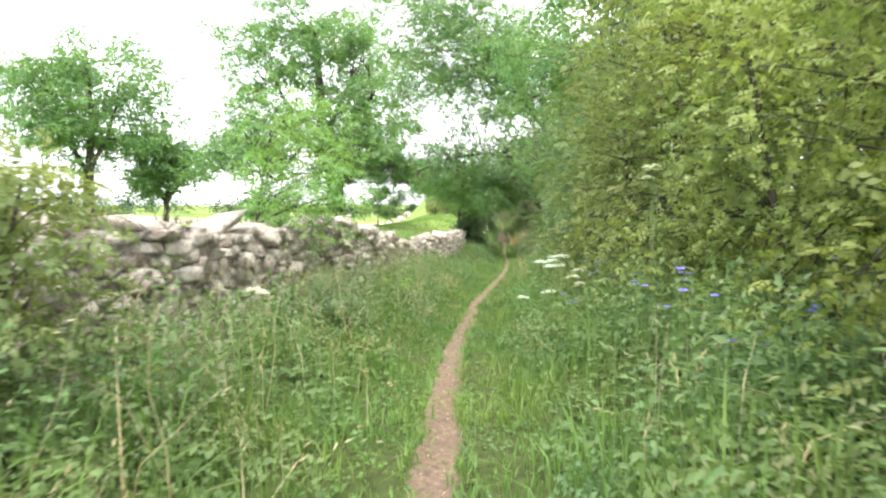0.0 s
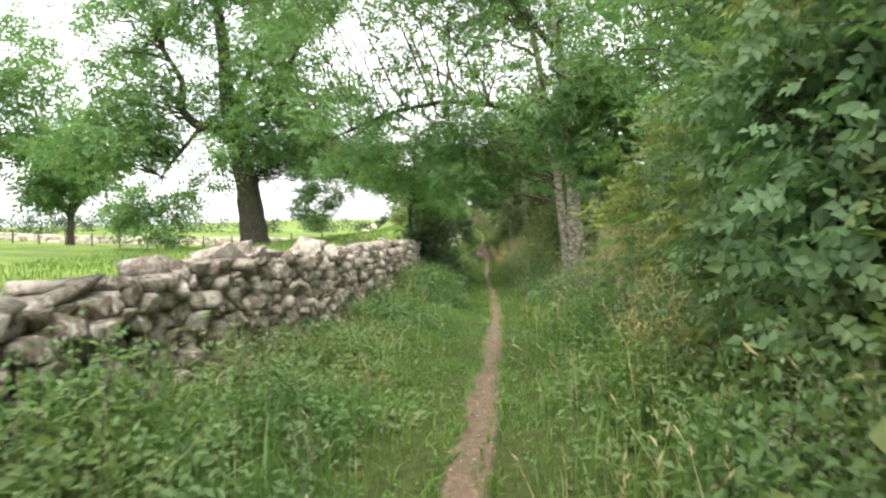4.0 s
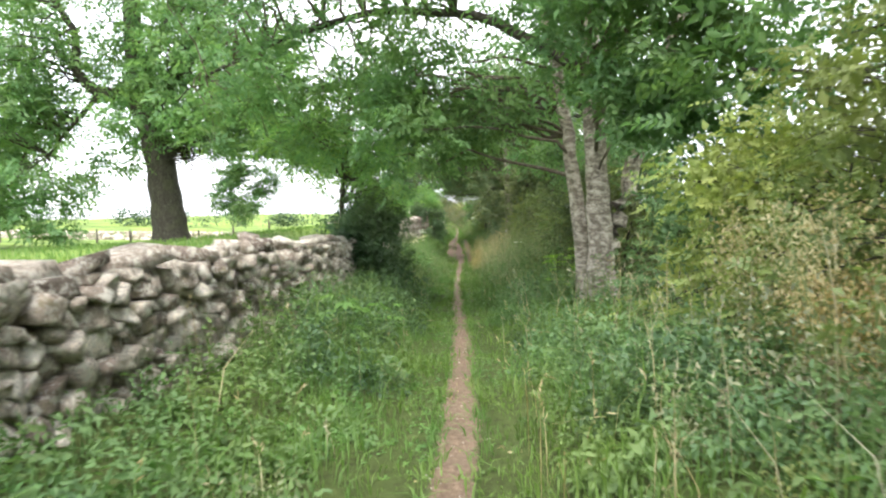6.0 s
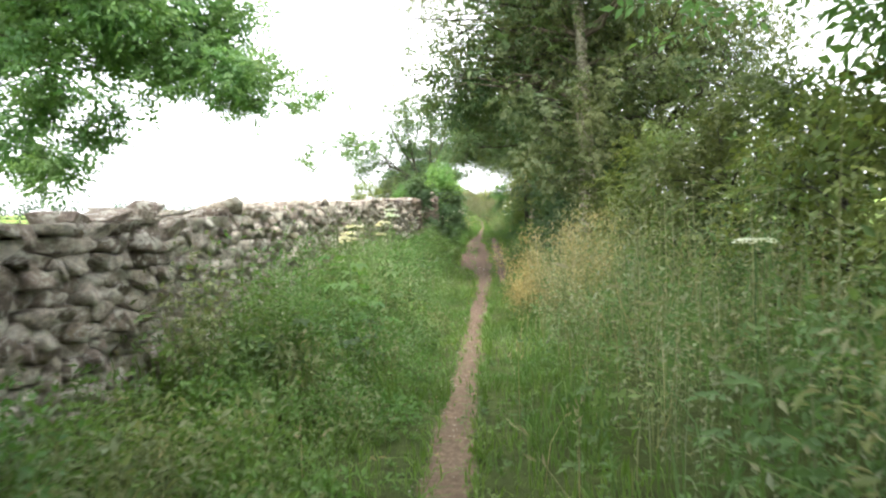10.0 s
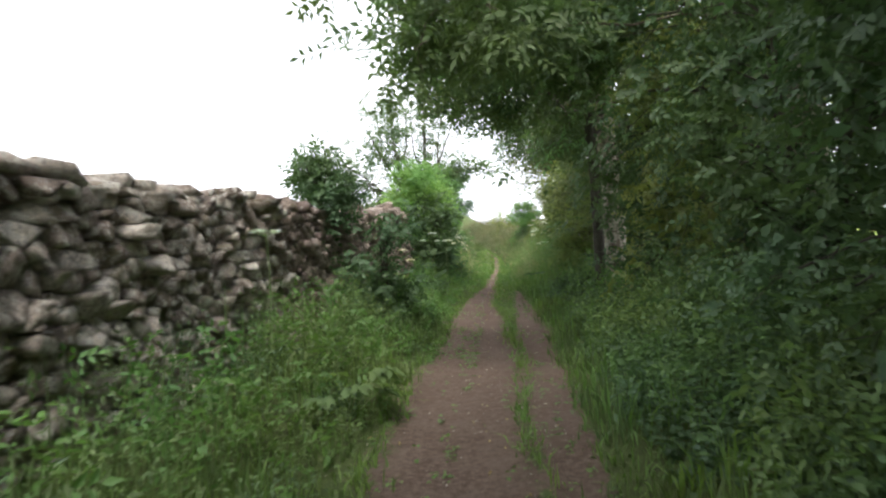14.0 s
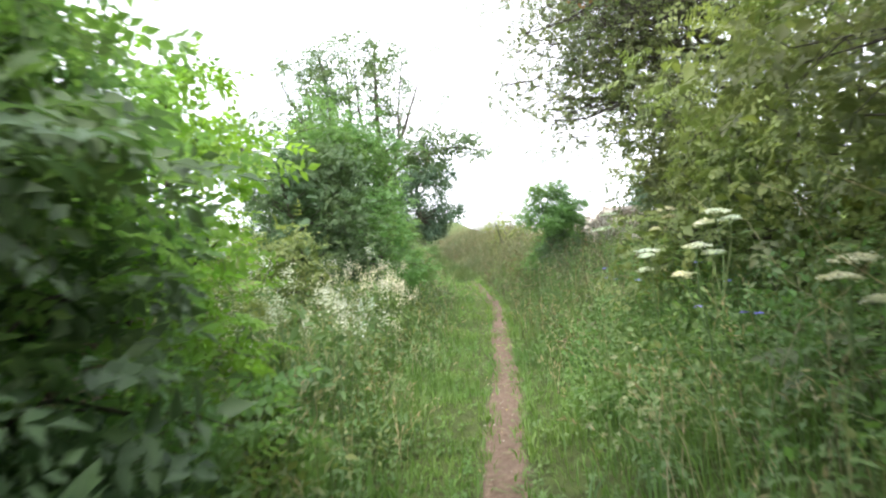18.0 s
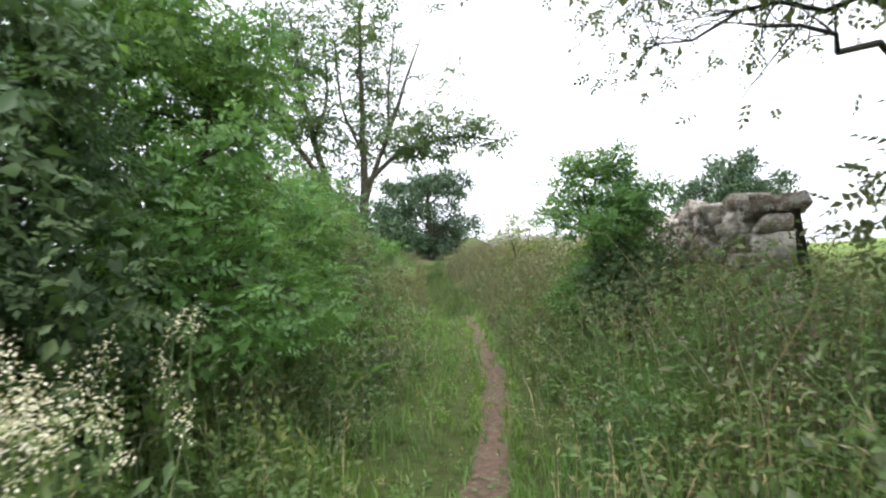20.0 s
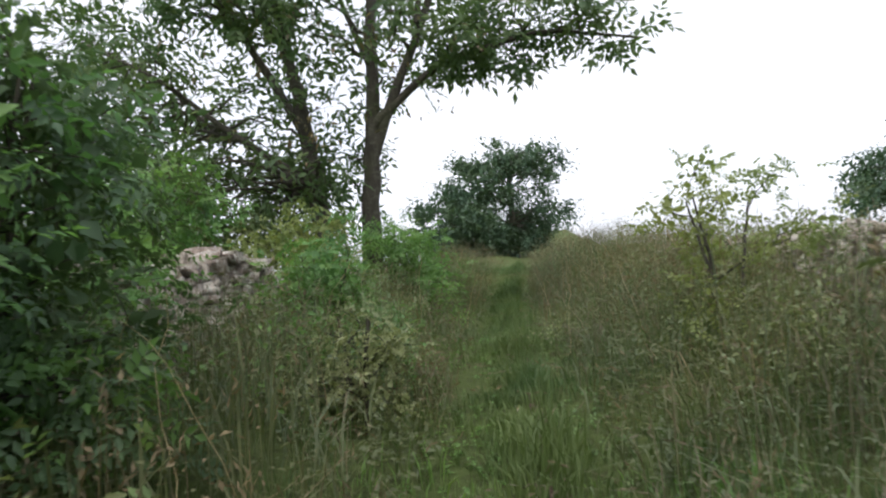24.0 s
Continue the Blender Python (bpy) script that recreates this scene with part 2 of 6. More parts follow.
dark_stretch = ramp(nt, along.outputs[0], [(0.54, (0, 0, 0)), (0.59, (1, 1, 1)), (0.76, (1, 1, 1)), (0.80, (0.5,) * 3), (0.87, (0.5,) * 3), (0.92, (1, 1, 1))])
bare = nt.nodes.new("ShaderNodeAttribute")
bare.attribute_name = "bare"
fray = nt.nodes.new("ShaderNodeMath")
fray.operation = "MULTIPLY_ADD"
nt.links.new(noise_tex(nt, 7, 6, 0.7), fray.inputs[0])
fray.inputs[1].default_value = 1.1
nt.links.new(bare.outputs["Fac"], fray.inputs[2])
worn_in = ramp(nt, fray.outputs[0], [(0.82, (0, 0, 0)), (0.98, (1, 1, 1))])
turf = ramp(nt, e1, [(0.3, (0.05, 0.06, 0.022)), (0.55, (0.085, 0.12, 0.036)), (0.8, (0.15, 0.17, 0.065))])
nt.links.new(mixc(nt, worn_in, turf, mixc(nt, dark_stretch, dry, dark_earth)), b.inputs["Base Color"])
bump(nt, b, e1, 0.9, 0.035)

M_GROUND, nt, b = base_mat("meadow_ground", 0.95, 0.1)
g1, g2, g3 = noise_tex(nt, 9, 8, 0.7), noise_tex(nt, 0.16, 4, 0.55), noise_tex(nt, 60, 3, 0.6)
col = ramp(nt, g1, [(0.3, (0.075, 0.10, 0.03)), (0.55, (0.12, 0.19, 0.05)), (0.8, (0.20, 0.27, 0.08))])
col = mixc(nt, ramp(nt, g2, [(0.4, (0, 0, 0)), (0.65, (0.7,) * 3)]), col, (0.29, 0.40, 0.085))
col = mixc(nt, ramp(nt, g3, [(0.5, (0, 0, 0)), (0.8, (0.35,) * 3)]), col, (0.30, 0.27, 0.14))
soil = ramp(nt, g1, [(0.3, (0.05, 0.055, 0.022)), (0.55, (0.085, 0.115, 0.035)), (0.8, (0.14, 0.16, 0.06))])
pasture = nt.nodes.new("ShaderNodeAttribute")
pasture.attribute_name = "pasture"
col = mixc(nt, pasture.outputs["Fac"], soil, col)
nt.links.new(col, b.inputs["Base Color"])
bump(nt, b, g1, 1.0, 0.08)

M_WOOD, nt, b = base_mat("weathered_post_wood", 0.9, 0.1)
nt.links.new(ramp(nt, noise_tex(nt, 8, 5, 0.6, stretch=(3, 3, 0.3)), [(0.3, (0.05, 0.042, 0.034)), (0.7, (0.12, 0.105, 0.088))]), b.inputs["Base Color"])
M_WIRE, nt, b = base_mat("galvanised_wire", 0.5)
b.inputs["Base Color"].default_value, b.inputs["Metallic"].default_value = (0.3, 0.3, 0.3, 1), 1.0

# ---- plan: the lane, its walls and the slope of the fields ----
LANE = [(-40, -1.2, -0.5), (0, -0.15, 0.0), (8, 0.1, 0.17), (15, 0.7, 0.24), (22, 1.75, 0.5), (26, 2.25, 0.61), (31, 2.75, 0.72), (36, 3.15, 0.83),
        (41, 3.5, 0.97), (46, 3.85, 1.16), (52, 4.4, 1.31), (58, 5.0, 1.47), (62, 5.3, 1.62), (67, 5.72, 1.8), (71, 5.95, 1.92), (75, 6.2, 2.15),
        (80, 6.55, 2.22), (86, 6.85, 2.52), (91, 6.8, 2.85), (96, 6.4, 3.15), (104, 5.8, 3.55), (112, 5.5, 4.1)]
WALL = [(-40, -6.0), (2, -2.9), (10, -2.0), (18, -1.2), (26, 0.0), (30, 0.35), (34, 0.8), (40, 1.2), (46, 1.7), (52, 2.0), (56, 2.45), (60, 2.95), (64, 3.35),
        (68, 3.75), (72, 4.15), (76, 4.3), (84, 4.0), (96, 3.6), (110, 2.8)]
LY, LX, LZ = (np.array(c, float) for c in zip(*LANE))
WY, WX = (np.array(c, float) for c in zip(*WALL))


def dip(y):
    """The lane first falls gently, then climbs: the height of its first stretch over the line of the climb."""
    return 0.116 * np.log1p(np.exp(np.minimum((51 - np.maximum(np.asarray(y, float), -30)) / 2, 60)))


def lane_x(y):
    return np.interp(y, LY, LX)


def lane_z(y):
    y = np.asarray(y, float)
    near = (np.interp(y - 2, LY, LZ) + np.interp(y, LY, LZ) + np.interp(y + 2, LY, LZ)) / 3
    return np.where(y > 111, field_z(y), near + dip(y))


def wall_x(y):
    return (np.interp(y - 1.5, WY, WX) + np.interp(y, WY, WX) + np.interp(y + 1.5, WY, WX)) / 3


def field_z(y):
    y = np.asarray(y, float)
    return np.interp(y, [-300, 20, 60, 100, 140, 220, 900], [-5, 0.7, 3.1, 3.75, 5.5, 11.8, 18]) + dip(y)


def pasture_z(y):
    """The open pasture behind the left wall, lower than the rise at the lane's end."""
    y = np.asarray(y, float)
    return np.interp(y, [-300, 20, 51, 60, 100, 140, 220, 900], [-5, 0.7, 2.56, 2.58, 0.91, 0.34, 2.0, 6.0]) + dip(y)


def ease(v):
    v = np.clip(v, 0, 1)
    return v * v * (3 - 2 * v)


def ripple(x, y):
    return 0.05 * np.sin(x * 1.3 + y * 0.37) * np.sin(y * 0.81 - x * 0.22) + 0.03 * np.sin(x * 3.1 - y * 2.3) + 0.02 * np.sin(y * 5.3 + x * 1.9)


def ground_z(x, y):
    """Height of the ground sheet."""
    x, y = np.asarray(x, float), np.asarray(y, float)
    d, lz, fz = x - lane_x(y), lane_z(y), field_z(y)
    left = wall_x(y) - lane_x(y)
    verge = np.where(d < 0, 0.3 * ease((-d - 0.45) / 1.8), 0.38 * ease((d - 0.45) / 2.2))
    z = lz + verge + ripple(x, y) * ease((np.abs(d) - 0.2) / 1.0)
    into_l = ease((left - 0.2 - d) / 7.0)
    fz = fz + (pasture_z(y) - fz) * ease((-d - 6) / 12)
    fz = fz + 0.05 * np.maximum(0, np.minimum(-d, 90) - 18)
    into_r = np.where(y > 82, ease((d - 3.3) / 9.0), ease((d - 5.0) / 25.0))
    low = np.where(d > 0, np.minimum(fz, 3.2 + 0.008 * np.maximum(y - 60, 0)), fz)
    fz = np.where(y > 70, low, fz)
    z = z + into_l * (fz - z) * 1.0
    z = z + into_r * (np.maximum(fz, np.where(y > 70, np.minimum(lz + 0.4, 3.5), lz + 0.4)) - z)
    far = np.hypot(x, y - 60)
    z = z + 3.5 * ease((far - 150) / 350) * (0.5 + 0.5 * np.sin(x * 0.013 + 1.0)) + 0.25 * ease((np.abs(d) - 8) / 30) * np.sin(x * 0.11) * np.sin(y * 0.09 + 0.7)
    return z


# ---- mesh helpers ----


def mesh_obj(name, verts, faces, mat, smooth=False):
    """One mesh object from arrays; all faces have the same number of corners."""
    v, f = np.ascontiguousarray(verts, np.float32), np.ascontiguousarray(faces, np.int32)
    me = bpy.data.meshes.new(name)
    me.vertices.add(len(v))
    me.vertices.foreach_set("co", v.ravel())
    me.loops.add(f.size)
    me.loops.foreach_set("vertex_index", f.ravel())
    me.polygons.add(len(f))
    me.polygons.foreach_set("loop_start", np.arange(0, f.size, f.shape[1], dtype=np.int32))
    me.update(calc_edges=True)
    if smooth:
        me.shade_smooth()
    me.materials.append(mat)
    return new(name, me)


def part(name, geo, mat, parent, label="", smooth=False):
    ob = mesh_obj(name, geo[0], geo[1], mat, smooth)
    ob.parent = parent
    if parent is not None and parent.location.length > 0:
        ob.matrix_parent_inverse = Matrix.Translation(-parent.location)
    if label:
        ob["label"] = label
    return ob


def join(geos):
    vs, fs, n = [], [], 0
    for v, f in geos:
        vs.append(v)
        fs.append(np.asarray(f) + n)
        n += len(v)
    return np.concatenate(vs), np.concatenate(fs)


def thing(name, at, label, category, group=""):
    e = new(name)
    e.location, e.empty_display_size = at, 0.2
    return tagged(e, label, category, group)


def unit(v):
    return v / np.maximum(np.linalg.norm(v, axis=-1, keepdims=True), 1e-9)


def tube(pts, radii, seg=7, knobby=0.0, rng=None):
    pts, radii = np.asarray(pts, float), np.asarray(radii, float)
    way = unit(np.gradient(pts, axis=0))
    ref = np.where(np.abs(way[:, 2:3]) > 0.9, np.array([[1.0, 0, 0]]), np.array([[0, 0, 1.0]]))
    u = unit(np.cross(way, ref))
    w = np.cross(way, u)
    a = np.arange(seg) * 2 * np.pi / seg
    r = radii[:, None] * np.ones(seg)
    if knobby and rng is not None:
        r = r * (1 + knobby * rng.normal(size=r.shape))
    v = pts[:, None, :] + r[..., None] * (np.cos(a)[None, :, None] * u[:, None, :] + np.sin(a)[None, :, None] * w[:, None, :])
    n = len(pts)
    i, j = np.meshgrid(np.arange(n - 1), np.arange(seg), indexing="ij")
    q = np.stack([i * seg + j, i * seg + (j + 1) % seg, (i + 1) * seg + (j + 1) % seg, (i + 1) * seg + j], -1).reshape(-1, 4)
    return v.reshape(-1, 3), q


def leaves(p, d, n, length, width, fold=0.18):
    """Folded leaves: at p, along d, facing n."""
    d = unit(d)
    s = unit(np.cross(d, n))
    n = np.cross(s, d)
    L, W = np.broadcast_to(length, len(p))[:, None], np.broadcast_to(width, len(p))[:, None]
    tip = p + d * L - n * L * 0.12
    mid = p + d * L * 0.42 + n * W * fold
    v = np.stack([p, mid + s * W * 0.5, tip, mid - s * W * 0.5], 1).reshape(-1, 3)
    k = np.arange(len(p))[:, None] * 4
    return v, np.concatenate([k + [0, 1, 2], k + [0, 2, 3]], 1).reshape(-1, 3)


def broad_leaves(p, d, n, length, width, fold=0.15):
    """Folded leaves with a fuller, six-cornered outline."""
    d = unit(d)
    s = unit(np.cross(d, n))
    n = np.cross(s, d)
    L, W = np.broadcast_to(length, len(p))[:, None], np.broadcast_to(width, len(p))[:, None]
    tip = p + d * L - n * L * 0.14
    a, b = p + d * L * 0.22 + n * W * fold * 0.8, p + d * L * 0.62 + n * W * fold * 0.5
    v = np.stack([p, a + s * W * 0.42, b + s * W * 0.46, tip, b - s * W * 0.46, a - s * W * 0.42], 1).reshape(-1, 3)
    k = np.arange(len(p))[:, None] * 6
    return v, np.concatenate([k + [0, 1, 2], k + [0, 2, 3], k + [0, 3, 4], k + [0, 4, 5]], 1).reshape(-1, 3)


def sprays(p, rng, leaf=0.08, pairs=3, droop=0.35, slim=0.36, out=None):
    """Compound leaves: pairs of leaflets and a last one along a drooping rib."""
    n = len(p)
    d = rng.normal(size=(n, 3))
    if out is not None:
        d = d + out * 1.2
    d[:, 2] = d[:, 2] * 0.5 - droop
    d = unit(d)
    up = unit(rng.normal(size=(n, 3)) * 0.45 + ([0, 0, 1] if out is None else [0, 0, 0.6] + out * [0.75, 0.75, 0.3]))
    s = unit(np.cross(d, up))
    got = []
    size = leaf * rng.uniform(0.7, 1.25, n)
    for k in range(pairs):
        at = p + d * (size * (0.5 + k * 0.72))[:, None]
        for side in (-1, 1):
            got.append(leaves(at, d * 0.55 + s * side * 0.85 + rng.normal(size=(n, 3)) * 0.12, up + rng.normal(size=(n, 3)) * 0.15, size, size * slim))
    got.append(leaves(p + d * (size * (0.4 + pairs * 0.7))[:, None], d, up, size * 1.1, size * slim))
    return join(got)


def loose_leaves(p, rng, leaf=0.05, slim=0.65, droop=0.2, out=None):
    n = len(p)
    d = rng.normal(size=(n, 3)) + [0, 0, -droop]
    if out is not None:
        d = d + out * 0.8
    up = unit(rng.normal(size=(n, 3)) * 0.4 + [0, 0, 0.8] + (0 if out is None else out * 0.5))
    size = leaf * rng.uniform(0.6, 1.35, n)
    return (broad_leaves if 0.079 < np.max(leaf) < 0.1 else leaves)(p, d, up, size, size * slim)


def bend(a, b, rng, n=6, sag=0.1, rough=0.05):
    a, b = np.asarray(a, float), np.asarray(b, float)
    t = np.linspace(0, 1, n)[:, None]
    far = np.linalg.norm(b - a)
    p = a + (b - a) * t
    p[:, 2] += (np.sin(t[:, 0] * np.pi) * sag * far)
    wob = rng.normal(size=(n, 3)) * rough * far
    wob[0] = wob[-1] = 0
    return p + wob


def spread(center, radii, count, rng, low=0.45):
    """Places for clumps of foliage in the outer part of an ellipsoid."""
    d = unit(rng.normal(size=(count, 3)))
    return np.asarray(center) + d * np.asarray(radii) * rng.uniform(low, 1.0, count)[:, None]


def woody(name, label, category, base, stems, clumps, mat, bark=None, leaf=0.08, kind="spray", per_twig=7, twigs=14, puff=0.33, seed=1, pairs=3,
          droop=0.35, slim=0.36, group="", seg=9, limb_r=0.06, twig_geo=True, tangle=False, keep=0.45, twig_step=4, core=0, core_leaf=0.1):
    """A tree or shrub: stems as tubes, limbs that reach each clump, and a crown of many single leaves.
    stems: (points, first radius, last radius). clumps: (place, radius)."""
    rng = np.random.default_rng(seed)
    t = thing(name, base, label, category, group)
    nodes = []
    for pts, r0, r1 in stems:
        pts = np.asarray(pts, float)
        k = np.linspace(0, len(pts) - 1, max(6, len(pts) * 4))
        path = np.stack([np.interp(k, np.arange(len(pts)), pts[:, i]) for i in range(3)], 1)
        path[1:-1] = (path[:-2] + path[1:-1] * 2 + path[2:]) / 4
        path[1:-1, :2] += rng.normal(size=(len(path) - 2, 2)) * min(r0 * 0.12, 0.02)
        rad = np.interp(np.linspace(0, 1, len(path)), [0, 0.06, 1], [r0 * 1.35, r0, r1])
        part("trunk" if r0 > 0.1 or len(stems) < 4 else "bough", tube(path, rad, seg, 0.05, rng), bark or M_BARK if r0 > 0.1 else M_BARKD, t, smooth=True)
        nodes += [(path[i], rad[i]) for i in range(len(path) // 3, len(path))]
    npos = np.array([n[0] for n in nodes])
    limbs, leaf_p, leaf_o, leaf_s = [], [], [], []
    wood = M_TWIG if bark is None or bark is M_BARK else bark
    for c, r, *thin in clumps:
        c, k = np.asarray(c, float), thin[0] if thin else 1.0
        gap = np.linalg.norm(npos - c, axis=1) + np.maximum(0, npos[:, 2] - c[2] + 0.2) * 1.5
        i = int(np.argmin(gap))
        path = bend(npos[i], c, rng, 7, 0.08, 0.035)
        r0 = min(nodes[i][1] * 0.6, limb_r, 0.012 + 0.035 * r * (thin[1] if len(thin) > 1 else 1.0))
        limb = tube(path[::3] if tangle else path, np.linspace(r0, max(0.005, r0 * 0.25), 3 if tangle else 7), 3 if tangle else 5)
        if tangle:
            limbs.append(limb)
        else:
            part("limb", limb, wood, t, smooth=True)
        tw = max(3, int(twigs * k))
        ends = c + unit(rng.normal(size=(tw, 3))) * (r * rng.uniform(0.35, 1.0, (tw, 1)) ** 0.7) * np.array([1, 1, 0.8])
        for s, e in enumerate(ends):
            if twig_geo and s % twig_step == 0:
                limbs.append(tube(bend(path[rng.integers(4, 7)], e, rng, 3, 0.05, 0.08), np.linspace(max(0.005, r0 * 0.22), 0.002, 3), 3))
            m = max(2, int(rng.poisson(per_twig * (0.5 + 0.5 * k))))
            q = e + rng.normal(size=(m, 3)) * puff * r * np.array([1, 1, 0.7])
            leaf_p.append(q)
            leaf_s.append(np.full(m, thin[1] if len(thin) > 1 else 1.0))
            leaf_o.append(unit(q - c))
    if limbs:
        part("twig_tangle", join(limbs), wood, t, smooth=True)["kind"] = "stuff"
    p, o, size = np.concatenate(leaf_p), np.concatenate(leaf_o), leaf * np.concatenate(leaf_s)
    # full foliage over the lane, larger and fewer leaves away from it
    off = np.hypot(np.maximum(np.abs(p[:, 0] - lane_x(p[:, 1])) - 2.25, 0), np.maximum(p[:, 2] - lane_z(p[:, 1]) - 3.3, 0) * 0.8)
    near = off < (0.2 if kind == "loose" else 0.5)
    few = ~near & (rng.uniform(0, 1, len(p)) < keep)
    got = []
    for pick, big, n in ((near, 1.0, pairs), (few, keep ** -0.38, max(2, pairs - 1) if kind == "spray" else pairs)):
        if pick.any():
            got.append(sprays(p[pick], rng, size[pick] * big, n, droop, slim, o[pick]) if kind == "spray" else loose_leaves(p[pick], rng, size[pick] * big, slim, droop, o[pick]))
    if core:
        full = [c for c in clumps if len(c) < 3 or c[2] >= 0.8]
        mid = np.repeat(np.array([c[0] for c in full], float), core, 0)
        wide = np.repeat(np.array([c[1] for c in full], float), core)
        dv = unit(rng.normal(size=mid.shape))
        inner = mid + dv * (wide * 0.6 * rng.uniform(0, 1, len(mid)) ** 0.5)[:, None]
        size = np.minimum(wide * 0.3, core_leaf) * rng.uniform(0.6, 1.2, len(mid))
        got.append(leaves(inner, rng.normal(size=mid.shape) - [0, 0, 0.3], dv + rng.normal(size=mid.shape) * 0.5, size, size * 0.6))
    part("crown", join(got), mat, t)
    return t


# ---- ground ----
xs = np.concatenate([-np.geomspace(600, 14, 26), np.arange(-12, 20, 0.4), np.geomspace(21, 600, 26)])
ys = np.concatenate([-np.geomspace(300, 12, 12), np.arange(-10, 112, 0.4), np.geomspace(113, 900, 40)])
gx, gy = np.meshgrid(xs, ys, indexing="ij")
gv = np.stack([gx, gy, ground_z(gx, gy)], -1).reshape(-1, 3)
i, j = np.meshgrid(np.arange(len(xs) - 1), np.arange(len(ys) - 1), indexing="ij")
ny = len(ys)
gf = np.stack([i * ny + j, (i + 1) * ny + j, (i + 1) * ny + j + 1, i * ny + j + 1], -1).reshape(-1, 4)
ground = mesh_obj("ground", gv, gf, M_GROUND, True)
share = ease(np.maximum((wall_x(gy) - 1.0 - gx) / 2.0, (gx - lane_x(gy) - 6) / 6) - 0.0).ravel().astype(np.float32)
ground.data.attributes.new("pasture", "FLOAT", "POINT").data.foreach_set("value", share)
tagged(ground, "rough green meadow ground rising gently along the lane", "ground", kind="structure")


def strip(name, y0, y1, centre, width, label, seed, mat, lift=0.03):
    """A trodden strip with uneven edges, laid on the ground."""
    rng = np.random.default_rng(seed)
    yy = np.arange(y0, y1, 0.12)
    n = len(yy)
    soft = np.convolve(rng.normal(size=n + 8), np.hanning(13) / 6.5, "same")[4:-4]
    soft2 = np.convolve(rng.normal(size=n + 8), np.hanning(13) / 6.5, "same")[4:-4]
    w = np.array([width(v) for v in yy])
    c = np.array([centre(v) for v in yy])
    lo, hi = c - w * 0.8 + soft * (0.025 + w * 0.07), c + w * 0.8 + soft2 * (0.025 + w * 0.07)
    k = np.linspace(0, 1, 9)
    x = lo[:, None] + (hi - lo)[:, None] * k
    y = yy[:, None] + 0 * x
    z = ground_z(x, y) + lift + np.array([-0.06, -0.012, -0.004, -0.008, -0.014, -0.008, -0.004, -0.012, -0.06]) + 0.006 * np.sin(x * 23 + y * 17)
    v = np.stack([x, y, z], -1).reshape(-1, 3)
    a, b_ = np.meshgrid(np.arange(n - 1), np.arange(8), indexing="ij")
    f = np.stack([a * 9 + b_, a * 9 + b_ + 1, (a + 1) * 9 + b_ + 1, (a + 1) * 9 + b_], -1).reshape(-1, 4)
    ob = mesh_obj(name, v, f, mat, True)
    share = np.tile(1 - np.abs(2 * k - 1), n).astype(np.float32)
    ob.data.attributes.new("bare", "FLOAT", "POINT").data.foreach_set("value", share)
    return tagged(ob, label, "path", kind="structure")


def foot_c(y):
    return float(lane_x(y)) + float(np.interp(y, [10, 26, 34, 45, 54, 57, 61, 65, 69, 73, 75, 78, 83, 87, 91], [0, 0.03, 0.09, 0.1, 0.1, 0.12, -0.2, -0.2, -0.3, -0.03, 0.02, 0.12, 0.2, 0.26, 0.15]))


def foot_w(y):
    w = float(np.interp(y, [-10, 30, 48, 53, 57, 58.6, 60.5, 63, 66, 69, 73, 76, 82, 92, 98], [0.25, 0.26, 0.25, 0.28, 0.36, 0.6, 0.94, 1.0, 0.82, 0.66, 0.32, 0.28, 0.26, 0.2, 0.06]))
    return w * (1 + 0.07 * math.sin(y * 1.7))


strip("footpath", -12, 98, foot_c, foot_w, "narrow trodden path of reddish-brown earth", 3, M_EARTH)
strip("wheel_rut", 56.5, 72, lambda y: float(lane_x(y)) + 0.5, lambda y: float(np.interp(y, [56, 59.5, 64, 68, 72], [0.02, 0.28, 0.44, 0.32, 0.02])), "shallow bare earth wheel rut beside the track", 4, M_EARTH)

# ---- walls: rubble heart, the stones come last ----
TOPS = [(-10, 1.6), (3, 1.7), (8, 1.75), (12.75, 1.98), (17, 1.95), (19, 1.8), (21, 1.64), (22.2, 1.8), (23.4, 1.98), (26, 2.0), (31, 2.15), (37, 2.45), (45, 2.72), (53, 3.26), (57, 3.38), (60.5, 3.48), (64, 3.6), (67, 3.57), (69, 3.72), (71.5, 3.9), (76, 3.97), (84, 4.1), (96, 4.45), (108, 4.9)]
TY, TZ = (np.array(c, float) for c in zip(*TOPS))


def left_face(y):
    return float(wall_x(y))


def left_top(y):
    return float(np.interp(y, TY, TZ) + dip(y))


def right_face(y):
    return float(np.interp(y, [66, 70, 75, 84, 90, 108], [7.9, 7.85, 8.1, 9.4, 9.7, 9.2]))


def right_top(y):
    return float(np.interp(y, [66, 69, 72, 75, 84, 88, 101, 108], [2.7, 3.0, 3.3, 3.1, 4.05, 4.3, 4.5, 4.7]))


